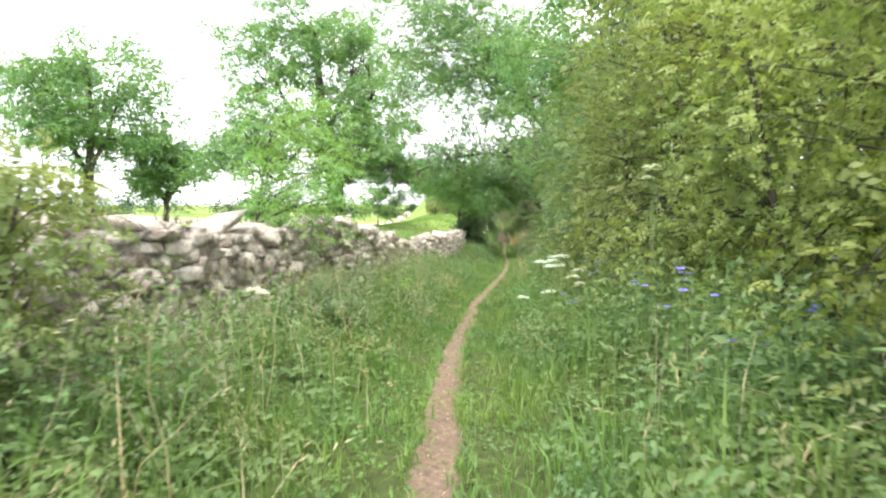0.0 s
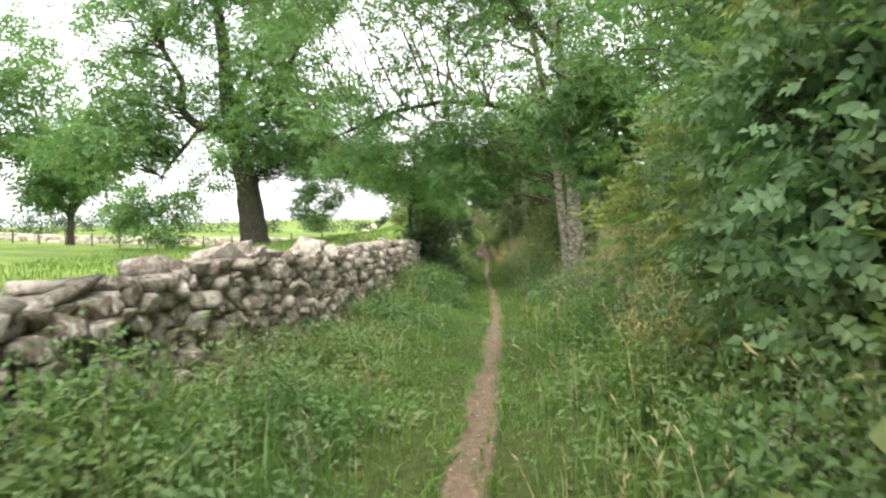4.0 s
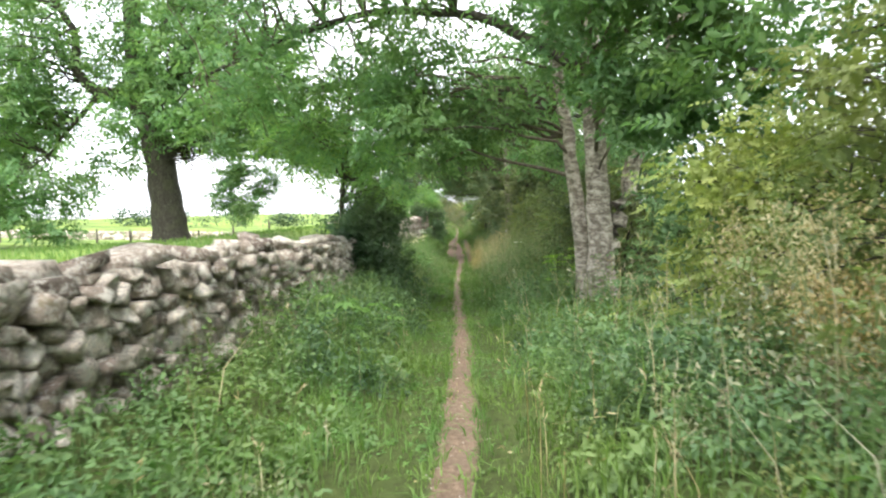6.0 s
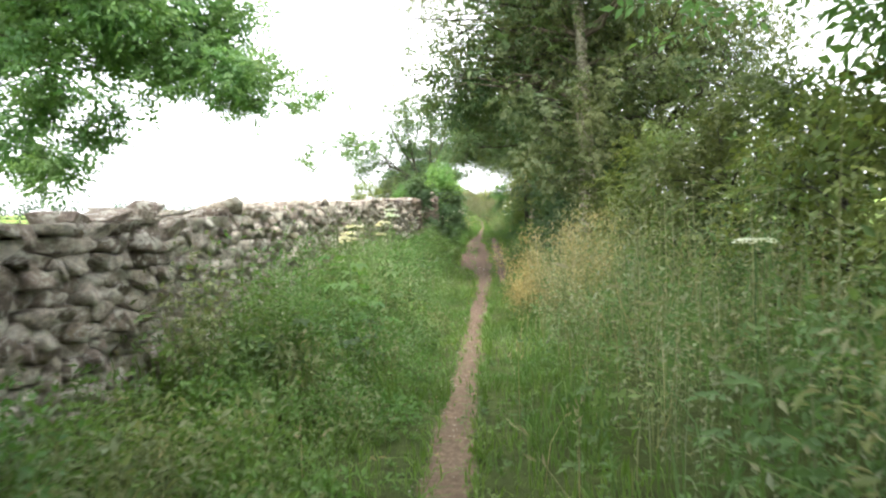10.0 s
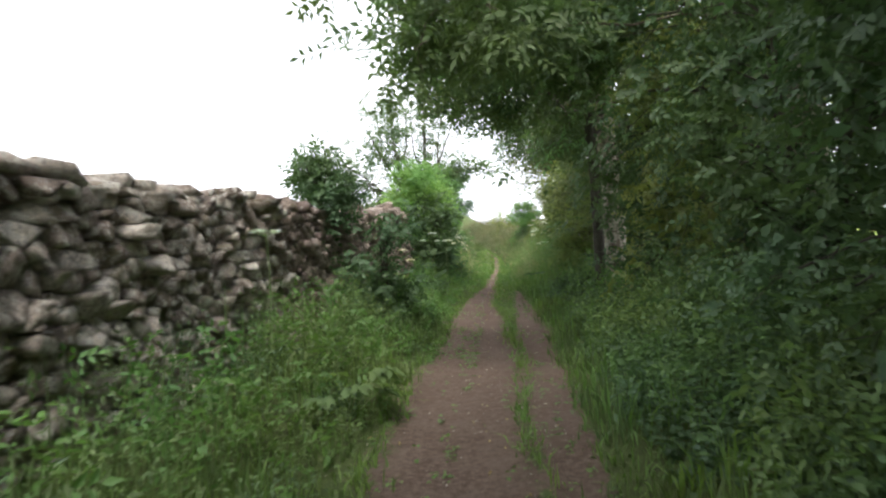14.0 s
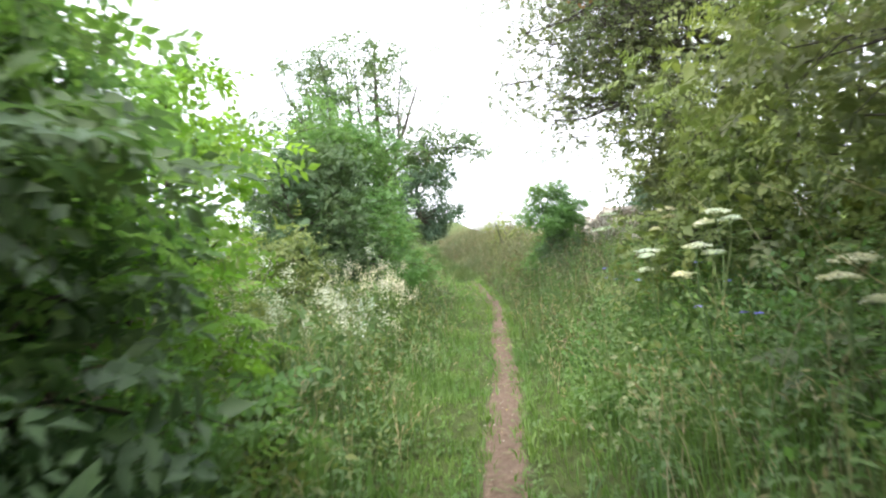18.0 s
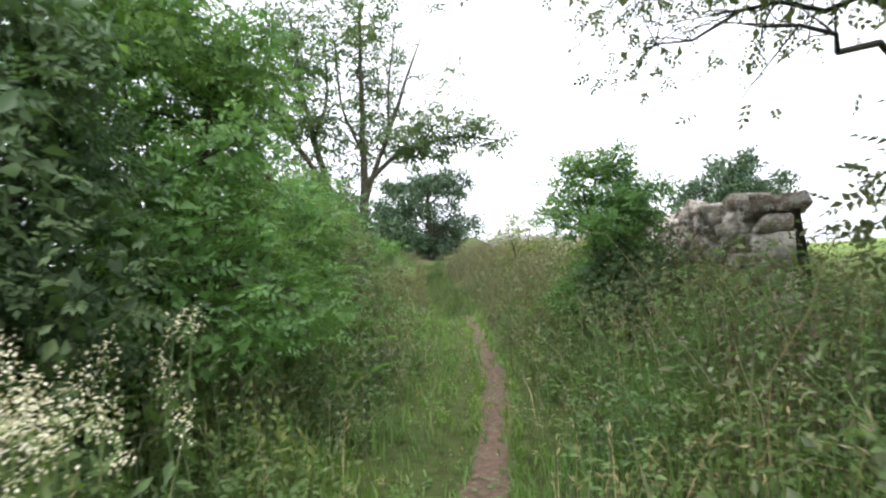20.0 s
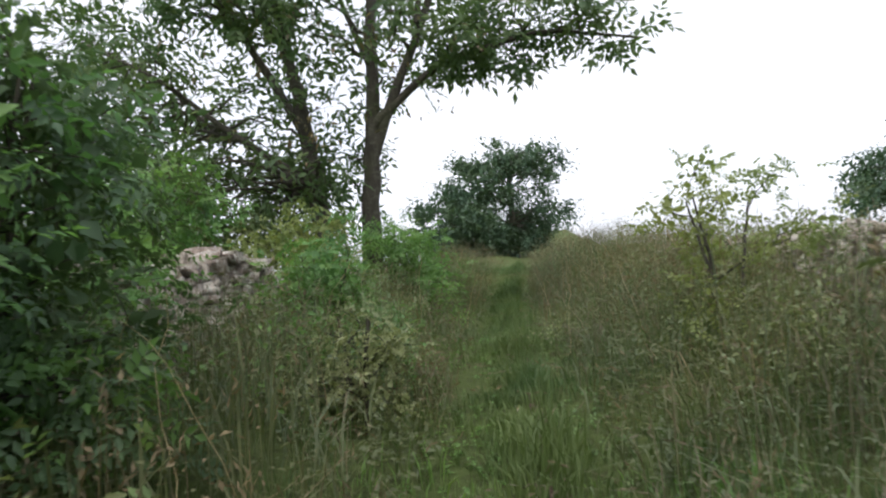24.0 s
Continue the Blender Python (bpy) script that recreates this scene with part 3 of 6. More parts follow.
def wall_heart(name, label, y0, y1, face, top, side):
    """The wall's heart, behind its face stones; side is -1 when the wall lies to the west of its face."""
    yy = np.arange(y0, y1 + 0.2, 0.4)
    rows = []
    for y in yy:
        f, tz = face(y), top(y) - 0.16
        bz = float(ground_z(f, y)) - 0.25
        rows += [(f + side * 0.17, y, bz), (f + side * 0.24, y, tz), (f + side * 0.43, y, tz), (f + side * 0.52, y, float(ground_z(f + side * 0.5, y)) - 0.25)]
    n, q = len(yy), []
    for k in range(n - 1):
        for c in range(3):
            q.append((k * 4 + c, k * 4 + c + 1, k * 4 + c + 5, k * 4 + c + 4))
    q += [(0, 1, 2, 3), ((n - 1) * 4, (n - 1) * 4 + 1, (n - 1) * 4 + 2, (n - 1) * 4 + 3)]
    return tagged(mesh_obj(name, np.array(rows), np.array(q), M_CORE), label, "wall", kind="structure")


def tumbled_top(y):
    return left_top(y) + float(np.interp(y, [77, 92, 94, 95.2, 97.4, 99], [-0.7, -0.7, -0.1, 0.3, 0.3, -0.15])) - 0.15 * math.sin(y * 0.9) ** 2


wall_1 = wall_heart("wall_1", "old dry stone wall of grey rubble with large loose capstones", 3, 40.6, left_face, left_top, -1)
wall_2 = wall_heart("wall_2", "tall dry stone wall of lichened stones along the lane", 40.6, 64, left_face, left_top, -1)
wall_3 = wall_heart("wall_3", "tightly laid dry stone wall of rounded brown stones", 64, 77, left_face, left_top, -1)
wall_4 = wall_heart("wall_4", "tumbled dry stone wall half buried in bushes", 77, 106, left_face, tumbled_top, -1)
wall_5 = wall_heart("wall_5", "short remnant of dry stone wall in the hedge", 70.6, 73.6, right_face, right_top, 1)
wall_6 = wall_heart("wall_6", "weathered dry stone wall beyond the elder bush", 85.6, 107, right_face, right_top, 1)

# ---- trees ----


def gz(x, y):
    return float(ground_z(x, y))


def stem(x, y, tops, lower=0.25):
    return [(x, y, gz(x, y) - lower)] + tops


def clump_list(rng, center, radii, count, size, low=0.45, thin=1.0, leaf=1.0):
    return [(p, size * rng.uniform(0.75, 1.25), thin, leaf) for p in spread(center, radii, count, rng, low)]


rng = np.random.default_rng(11)
# the great ash in the field
z0 = gz(-9.05, 60.1)
cl = clump_list(rng, (-11, 60, z0 + 12.5), (9.5, 8, 9.0), 110, 1.5, 0.4) + clump_list(rng, (-6.0, 57, z0 + 7.0), (5, 4, 3.0), 22, 1.4) + clump_list(rng, (-16.5, 59, z0 + 7.2), (5, 4, 3.2), 26, 1.4) + clump_list(rng, (-3.4, 57.4, 7.4), (4.2, 2.4, 1.5), 34, 0.75, 0.3, 1.1, 0.62) + clump_list(rng, (-4.6, 57, 5.1), (1.8, 1.2, 1.3), 12, 0.6, 0.3, 1.0, 0.6) + clump_list(rng, (-0.6, 57.6, 6.1), (2.2, 1.6, 0.9), 18, 0.5, 0.3, 1.0, 0.42) + [((1.5, 59.6, 4.9), 0.4, 0.7, 0.42), ((2.0, 60.2, 5.0), 0.4, 0.7, 0.42), ((0.9, 58.6, 4.6), 0.4, 0.7, 0.42), ((1.4, 58.2, 6.0), 0.5, 0.7, 0.42)] + clump_list(rng, (-13.5, 57, z0 + 1.8), (2.2, 2, 1.2), 8, 1.0)
woody("ash_tree", "broad old ash tree with a thick dark trunk in the field", "tree", (-9.05, 60.1, z0),
      [(stem(-8.8, 60.1, [(-8.85, 60.1, z0 + 1.2), (-9.2, 60.1, z0 + 4.0), (-9.7, 60, z0 + 6.4), (-10.1, 60, z0 + 8.6), (-10.2, 60, z0 + 12), (-10.6, 60, z0 + 16)]), 0.86, 0.25),
       ([(-9.7, 60, z0 + 6.0), (-10.7, 59.8, z0 + 7.0), (-11.9, 59.6, z0 + 7.2), (-12.7, 59.4, z0 + 8.2), (-12.4, 59.2, z0 + 9.8), (-13.4, 59, z0 + 11.6)], 0.34, 0.12),
       ([(-9.5, 60, z0 + 5.4), (-8.4, 59.6, z0 + 7.6), (-7.2, 59, z0 + 9.4), (-5.6, 58.4, z0 + 11)], 0.36, 0.12),
       ([(-9.9, 60, z0 + 7.4), (-9.0, 60.4, z0 + 10), (-7.6, 60.8, z0 + 13)], 0.3, 0.1),
       ([(-11.6, 59.6, z0 + 7.1), (-12.8, 59.2, z0 + 5.6), (-13.8, 58.9, z0 + 4.2)], 0.14, 0.05)],
      cl, M_ASH, M_BARKD, leaf=0.21, pairs=2, twigs=12, per_twig=11, slim=0.48, puff=0.2, seed=21, limb_r=0.2, seg=12, keep=0.52, core=30, core_leaf=0.32)
# far field trees
for k, (x, y, h, r, sd) in enumerate([(-43, 86, 24, 9.5, 31), (-38, 97, 15, 6.0, 32)]):
    z0, rg = gz(x, y), np.random.default_rng(sd)
    cl = clump_list(rg, (x, y, z0 + h * 0.6), (r, r, h * 0.38), 70 if k == 0 else 40, 2.1, 0.35)
    woody("field_tree", "tall open-crowned ash tree standing in the field", "tree", (x, y, z0),
          [(stem(x, y, [(x + 0.2, y, z0 + h * 0.2), (x + 0.8, y, z0 + h * 0.5), (x + 0.4, y, z0 + h * 0.85)]), 0.75 if k == 0 else 0.45, 0.15),
           ([(x + 0.3, y, z0 + h * 0.22), (x - 2, y, z0 + h * 0.4), (x - 3.5, y, z0 + h * 0.62)], 0.35, 0.1),
           ([(x + 0.3, y, z0 + h * 0.25), (x + 2.6, y, z0 + h * 0.42), (x + 4, y, z0 + h * 0.6)], 0.3, 0.1)],
          cl, M_ASH, M_BARKD, leaf=0.45, pairs=2, twigs=10, per_twig=9, slim=0.45, puff=0.22, seed=sd, limb_r=0.22, group="field trees", twig_geo=False, core=30, core_leaf=0.5)

# the ash beside the lane, with three stems
ax, ay = 5.75, 36.85
z0 = gz(ax, ay)
rg = np.random.default_rng(41)
cl = clump_list(rg, (1.6, 37.8, z0 + 10.6), (6.4, 5.0, 4.6), 165, 1.15, 0.3) + clump_list(rg, (1.6, 38.5, z0 + 4.9), (2.6, 3.0, 1.0), 22, 0.7, 0.45, 0.55) + clump_list(rg, (8.0, 36.5, z0 + 6.2), (4, 4.5, 3), 30, 1.2) + clump_list(rg, (5.6, 34.2, z0 + 4.5), (1.6, 1.4, 1.2), 18, 0.6, 0.3)
cl += clump_list(rg, (-0.2, 39.0, z0 + 3.9), (2.2, 2.4, 1.5), 15, 0.6, 0.2, 0.7) + clump_list(rg, (2.0, 38.6, z0 + 3.5), (1.6, 1.6, 1.1), 9, 0.5, 0.2, 0.7)
cl += clump_list(rg, (3.6, 34.0, z0 + 5.2), (2.6, 2.2, 1.2), 14, 0.8, 0.45, 0.5) + clump_list(rg, (6.2, 34.4, z0 + 3.4), (1.2, 1.0, 0.9), 12, 0.6) + clump_list(rg, (3.2, 37.6, z0 + 3.3), (1.3, 1.4, 0.9), 14, 0.65)
woody("ash_tree", "multi-stemmed ash with pale lichened bark beside the path", "tree", (ax, ay, z0),
      [(stem(ax, ay, [(ax - 0.02, ay, z0 + 1.0), (ax - 0.1, ay, z0 + 2.2), (ax - 0.15, ay, z0 + 4.5), (ax - 0.6, ay + 0.4, z0 + 8.5)]), 0.25, 0.12),
       (stem(ax - 0.22, ay + 0.35, [(ax - 0.28, ay + 0.4, z0 + 1.4), (ax - 0.5, ay + 0.5, z0 + 3.2), (ax - 1.0, ay + 0.8, z0 + 7.2)]), 0.15, 0.09),
       ([(ax + 0.1, ay + 0.02, z0 + 0.9), (ax + 0.32, ay, z0 + 1.5), (ax + 0.75, ay + 0.1, z0 + 2.7), (ax + 1.3, ay, z0 + 4.6), (ax + 2.2, ay - 0.2, z0 + 7)], 0.17, 0.07),
       ([(ax - 0.3, ay + 0.3, z0 + 4.0), (3.9, 37.5, z0 + 5.0), (2.0, 38.2, z0 + 5.3), (0.2, 38.9, z0 + 5.0), (-1.4, 39.4, z0 + 4.4)], 0.1, 0.03),
       ([(ax - 0.5, ay + 0.4, z0 + 6.6), (3.4, 37.6, z0 + 9.0), (1.2, 38.0, z0 + 11.2), (-0.8, 38.2, z0 + 12.4)], 0.09, 0.03)],
      cl, M_ASH, M_BARK, leaf=0.12, pairs=3, twigs=11, per_twig=10, slim=0.46, puff=0.22, seed=42, limb_r=0.045, seg=12, keep=0.68, core=24, core_leaf=0.17)

# trees whose branches hang over the right of the lane
for x, y, h, mat, sd, label in [(6.4, 13.5, 9.5, M_ASH, 51, "ash tree rising out of the hedge, leaves overhanging the lane"), (8.6, 20.5, 10, M_ASH, 52, "leafy ash rising behind the hedge"),
                                (9.2, 47.0, 9.5, M_ASH, 53, "ash tree behind the tall weeds and hawthorn"), (8.8, 31.0, 7.5, M_ASH, 54, "young ash standing behind the lower hedge")]:
    z0, rg = gz(x, y), np.random.default_rng(sd)
    cl = clump_list(rg, (x - 0.6, y, z0 + h * 0.62), (3.6, 4.0, h * 0.36), 58, 1.05, 0.3)
    if sd == 52:
        cl += clump_list(rg, (3.5, 21.8, 8.7), (2.0, 2.6, 1.7), 26, 0.8, 0.2)
    if sd == 53:
        cl += clump_list(rg, (8.2, 45.4, z0 + 3.1), (1.9, 3.0, 1.3), 30, 0.8, 0.2)
    woody("hedgerow_ash", label, "tree", (x, y, z0), [(stem(x, y, [(x - 0.1, y, z0 + h * 0.3), (x - 0.4, y + 0.2, z0 + h * 0.85)]), 0.2, 0.07), ([(x - 0.1, y, z0 + h * 0.28), (x - 1.4, y - 0.4, z0 + h * 0.55), (x - 2.4, y - 1, z0 + h * 0.7)], 0.11, 0.04)],
          cl, mat, M_BARKD, leaf=0.125, pairs=3, twigs=10, per_twig=9, slim=0.45, puff=0.23, seed=sd, limb_r=0.07, keep=0.5, core=20, core_leaf=0.17)

# hawthorn and shade trees further up
hx, hy = 8.3, 57.8
z0, rg = gz(hx, hy), np.random.default_rng(61)
cl = clump_list(rg, (6.9, 57.0, z0 + 5.0), (4.1, 3.4, 3.0), 150, 0.85, 0.3) + clump_list(rg, (9.4, 56.0, z0 + 3.8), (2.8, 2.8, 3.0), 90, 0.8, 0.2) + clump_list(rg, (8.6, 54, z0 + 3.5), (2.0, 2.6, 2.4), 40, 0.8) + clump_list(rg, (6.35, 53.6, z0 + 2.6), (0.9, 0.7, 1.3), 14, 0.5)
woody("hawthorn_tree", "dense olive-green hawthorn leaning over the lane with drooping twigs", "tree", (hx, hy, z0),
      [(stem(hx, hy, [(hx - 0.2, hy, z0 + 1.3), (hx - 0.6, hy, z0 + 3), (hx - 1, hy, z0 + 5.6)]), 0.2, 0.06), (stem(hx + 0.3, hy + 0.2, [(hx + 0.6, hy, z0 + 1.8), (hx + 1.2, hy - 0.5, z0 + 4.4)]), 0.14, 0.05)],
      cl, M_HAWD, M_BARKD, leaf=0.066, pairs=3, twigs=13, per_twig=3.2, slim=0.6, seed=62, droop=0.9, limb_r=0.06, keep=0.85, puff=0.24, core=40)
# Over the lane the duller leaf colour stands in for backlit shade.
for x, y, h, r0, mat, sd, label, reach in [(6.95, 55.0, 10, 0.2, M_ASHD, 71, "slim ash with pale ringed bark close to the lane", -0.6), (7.85, 68.3, 11, 0.2, M_ASHD, 73, "pale-barked ash standing tight to the lane edge", -0.2), (8.3, 62.8, 9, 0.16, M_ASHD, 77, "ash reaching over the lane out of the hedge", -1.2), (7.5, 67.9, 7, 0.085, M_ASH, 75, "thin grey ash stem beside a thicker pale trunk", -1.0)]:
    z0, rg = gz(x, y), np.random.default_rng(sd)
    cl = clump_list(rg, (x + reach + 0.8, y + 0.5, z0 + h * 0.62), (3.4, 4.2, h * 0.3), 60, 1.1, 0.3) + clump_list(rg, (x - 1.4, y + 1.5, z0 + 3.9), (1.7, 2.6, 0.9), 16, 0.75)
    if sd == 77:
        cl = cl[:14] + clump_list(rg, (5.2, 63.4, z0 + 3.1), (1.4, 1.3, 0.6), 17, 0.42, 0.3, 0.8, 0.8)
    st = [(stem(x, y, [(x - 0.03, y, z0 + 2), (x - 0.1, y, z0 + 4.5), (x - 0.3, y, z0 + h * 0.85)]), r0, 0.07)]
    if sd == 77:
        st.append(([(x, y, z0 + 2.2), (6.9, 63.0, z0 + 3.5), (5.9, 63.3, z0 + 3.6), (5.2, 63.5, z0 + 3.3)], 0.045, 0.012))
    woody("lane_ash", label, "tree", (x, y, z0), st, (cl if sd != 73 else cl + clump_list(rg, (8.3, 73.4, z0 + 3.6), (1.5, 1.6, 0.6), 9, 0.6) + clump_list(rg, (6.8, 66.3, z0 + 3.7), (1.1, 1.6, 0.9), 22, 0.6, 0.2) + clump_list(rg, (5.6, 69.2, z0 + 4.1), (1.0, 2.2, 0.8), 10, 0.5, 0.3, 0.8) + clump_list(rg, (9.3, 70.6, z0 + 3.4), (1.6, 2.0, 2.0), 30, 0.7)) if h > 8 else cl[:20:2], mat, M_BARKD if sd == 75 else M_BARK, leaf=0.12, pairs=3, twigs=11, per_twig=9, slim=0.42, puff=0.28, seed=sd, limb_r=0.06, seg=12)
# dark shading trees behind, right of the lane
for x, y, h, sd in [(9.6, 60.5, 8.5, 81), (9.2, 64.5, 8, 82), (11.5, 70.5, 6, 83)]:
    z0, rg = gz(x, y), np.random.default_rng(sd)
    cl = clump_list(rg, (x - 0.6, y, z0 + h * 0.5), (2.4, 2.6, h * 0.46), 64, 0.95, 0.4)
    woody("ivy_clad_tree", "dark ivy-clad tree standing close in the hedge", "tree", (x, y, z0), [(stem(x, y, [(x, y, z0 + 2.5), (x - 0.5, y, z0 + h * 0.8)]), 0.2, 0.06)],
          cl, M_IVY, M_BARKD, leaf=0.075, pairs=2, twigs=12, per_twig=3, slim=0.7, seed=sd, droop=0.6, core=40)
for x, y, h, sd in [(10.6, 84.6, 6.4, 91), (10.6, 81.6, 5.6, 92)]:
    z0, rg = gz(x, y), np.random.default_rng(sd)
    cl = clump_list(rg, (x - 1.0, y, z0 + h * 0.68), (2.5, 2.0, h * 0.36), 105, 0.7, 0.4)
    woody("hawthorn_tree", "open hawthorn with dark twigs and drooping leafy ends", "tree", (x, y, z0),
          [(stem(x, y, [(x - 0.1, y, z0 + 1.5), (x + 0.2, y, z0 + h * 0.8)]), 0.1, 0.04), (stem(x + 0.4, y + 0.2, [(x + 0.6, y, z0 + 1.8), (x + 1.0, y, z0 + h * 0.75)]), 0.08, 0.03)],
          cl, M_HAWD, M_BARKD, leaf=0.05, pairs=3, twigs=14, per_twig=3, slim=0.6, seed=sd, droop=0.6, keep=0.9, puff=0.2, twig_step=1, core=14)
x, y = 9.7, 83.0
z0, rg = gz(x, y), np.random.default_rng(95)
woody("rusty_thorn_bush", "thorn bush with rust-brown withered leaves", "bush", (x, y, z0), [(stem(x, y, [(x, y, z0 + 2.5), (x - 0.2, y, z0 + 4.2)]), 0.07, 0.03)],
      clump_list(rg, (x, y, z0 + 4.7), (0.9, 0.9, 0.8), 9, 0.45), M_RUST, M_BARKD, leaf=0.08, kind="loose", twigs=10, per_twig=9, slim=0.6, seed=96)

# the sparse many-stemmed ash on the rise, and the far trees
x, y = 3.3, 102.0
z0, rg = gz(x, y), np.random.default_rng(101)
st = [(stem(x - 0.35, y, [(x - 0.45, y, z0 + 1.8), (x - 0.7, y, z0 + 3.6), (x - 1.2, y + 0.1, z0 + 6), (x - 1.5, y + 0.2, z0 + 9)]), 0.19, 0.04),
      (stem(x + 0.35, y + 0.1, [(x + 0.45, y, z0 + 1.8), (x + 0.6, y, z0 + 3.4), (x + 0.7, y, z0 + 6), (x + 0.9, y, z0 + 9.2)]), 0.2, 0.04)]
st += [([(x + dx, y + 0.12 * k, z0 + h) for k, (dx, h) in enumerate(way)], r, 0.02) for r, way in [
    (0.09, [(-0.66, 3.2), (-1.6, 4.8), (-2.8, 7.0), (-3.4, 8.5)]), (0.08, [(-0.5, 2.2), (-1.9, 3.2), (-3.6, 4.6), (-5.0, 5.4)]), (0.07, [(-0.95, 4.8), (-0.4, 6.2), (-0.4, 8.6)]),
    (0.10, [(0.5, 2.6), (1.3, 4.4), (2.2, 6.6), (2.8, 8.0)]), (0.08, [(0.58, 3.2), (1.8, 4.2), (3.6, 4.6), (5.2, 4.3)]), (0.06, [(0.62, 4.2), (0.0, 5.8), (-0.1, 8.4)]), (0.05, [(1.5, 4.9), (1.6, 6.4), (2.0, 8.6)]), (0.05, [(-2.0, 5.5), (-2.1, 7.0), (-2.4, 9.0)])]]
cl = clump_list(rg, (x - 0.2, y, z0 + 6.2), (4.2, 3.2, 3.6), 85, 0.85, 0.35) + clump_list(rg, (x + 3.4, y, z0 + 4.5), (2.2, 0.8, 0.5), 16, 0.5) + [((x + 5.1, y + 0.3, z0 + 4.4), 0.5), ((x + 4.6, y + 0.3, z0 + 4.2), 0.5)] + clump_list(rg, (x - 1.6, y, z0 + 2.4), (2.6, 2, 1.2), 34, 0.7) + clump_list(rg, (x - 5.6, y + 2.5, z0 + 4.8), (2.6, 2.0, 2.6), 34, 0.8)
sparse = woody("ash_tree", "sparse many-stemmed ash with dying brownish twigs on the rise", "tree", (x, y, z0), st, cl, M_ASHD, M_BARKD, leaf=0.13, pairs=3, twigs=9, per_twig=6.5, slim=0.45, puff=0.2, seed=102, limb_r=0.04)
q = np.repeat(spread((x, y - 0.4, z0 + 4.2), (2.8, 2.2, 2.4), 40, rg, 0.3), 9, 0)
part("withered_leaves", loose_leaves(q + rg.normal(size=q.shape) * 0.16, rg, 0.13, 0.4, 0.9), M_SEED, sparse, "brown dead leaf clusters")
for x, y, h, r, n, sd, label in [(4.3, 138, 8.2, 4.3, 66, 111, "round dark-green tree on the skyline"), (0.8, 134, 4.6, 3.0, 34, 112, "lower bushy tree beside the round tree"),
                                 (24.0, 125, 6.6, 3.3, 50, 113, "round leafy tree standing over the wall"), (28, 131, 6.4, 3.2, 40, 114, "round leafy tree standing over the wall")]:
    z0, rg = gz(x, y), np.random.default_rng(sd)
    woody("distant_tree", label, "tree", (x, y, z0), [(stem(x, y, [(x, y, z0 + h * 0.4), (x, y, z0 + h * 0.8)]), 0.3, 0.1)],
          clump_list(rg, (x, y, z0 + h * 0.5), (r, r, h * 0.5), n, 1.15, 0.5) + clump_list(rg, (x, y, z0 + h * 0.16), (r * 0.8, r * 0.8, h * 0.12), n // 3, 1.0, 0.3), M_FAR, M_BARKD, leaf=0.2, kind="loose", twigs=12, per_twig=14, slim=0.65, seed=sd, twig_geo=False, keep=0.9, puff=0.2, core=60, core_leaf=0.4)

# ---- shrubs and hedges ----


def shrub(name, label, category, x, y, w, h, mat, seed, leaf=0.065, count=None, size=0.44, per=12, kind="loose", deep=None, slim=0.6, group="", foot=0.15, pairs=2, droop=0.25, keep=0.45, step=4, puff=0.28):
    rg, z0 = np.random.default_rng(seed), gz(x, y)
    deep = deep or w
    if kind == "loose":
        kind, leaf, per, pairs, droop, puff = "spray", leaf * 0.85, max(1.8, per * 0.18), 3, 0.3, puff * 0.9
    st = []
    for k in range(3):
        a = rg.uniform(0, 6.28)
        ex, ey = x + math.cos(a) * w * 0.25, y + math.sin(a) * deep * 0.25
        st.append((stem(x + math.cos(a) * 0.12, y + math.sin(a) * 0.12, [((x + ex) / 2, (y + ey) / 2, z0 + h * 0.4), (ex, ey, z0 + h * 0.8)]), 0.012 + 0.011 * h, 0.008))
    n = count or int(10 * w * deep ** 0.5 * h ** 0.7)
    cl = clump_list(rg, (x, y, z0 + h * (0.5 + foot / 2)), (w / 2, deep / 2, h * (0.5 - foot / 2)), n, size, 0.5) + [((x + rg.uniform(-0.5, 0.5) * w, y + rg.uniform(-0.5, 0.5) * deep, z0 + h * rg.uniform(0.08, 0.35)), size) for _ in range(n // 3)]
    return woody(name, label, category, (x, y, z0), st, cl, mat, M_BARKD, leaf=leaf, kind=kind, twigs=11, per_twig=per, slim=slim, seed=seed + 1, limb_r=0.013, seg=6, group=group, pairs=pairs, droop=droop, tangle=True, keep=keep, twig_step=step, puff=puff, core=34 if y < 14 else 26, core_leaf=0.075 if y < 14 else 0.12)


rh = np.random.default_rng(7)
k = 0
for y in np.arange(1.5, 35, 2.3):
    x = float(lane_x(y)) + (2.95 if y < 19 else 3.3 if y < 26 else 3.7) + rh.uniform(-0.2, 0.3)
    tall = 3.9 if y < 5 else 4.4 + rh.uniform(-0.5, 0.9) if y < 26 else (3.6 if y < 30 else 2.2) + rh.uniform(-0.3, 0.3)
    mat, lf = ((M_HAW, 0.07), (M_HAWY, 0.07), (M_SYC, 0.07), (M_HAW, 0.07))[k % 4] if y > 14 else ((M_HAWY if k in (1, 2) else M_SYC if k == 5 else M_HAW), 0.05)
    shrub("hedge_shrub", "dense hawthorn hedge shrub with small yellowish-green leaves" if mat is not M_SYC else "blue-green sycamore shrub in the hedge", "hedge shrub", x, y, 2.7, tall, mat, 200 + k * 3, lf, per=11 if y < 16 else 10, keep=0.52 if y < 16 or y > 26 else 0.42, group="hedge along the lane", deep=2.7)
    k += 1
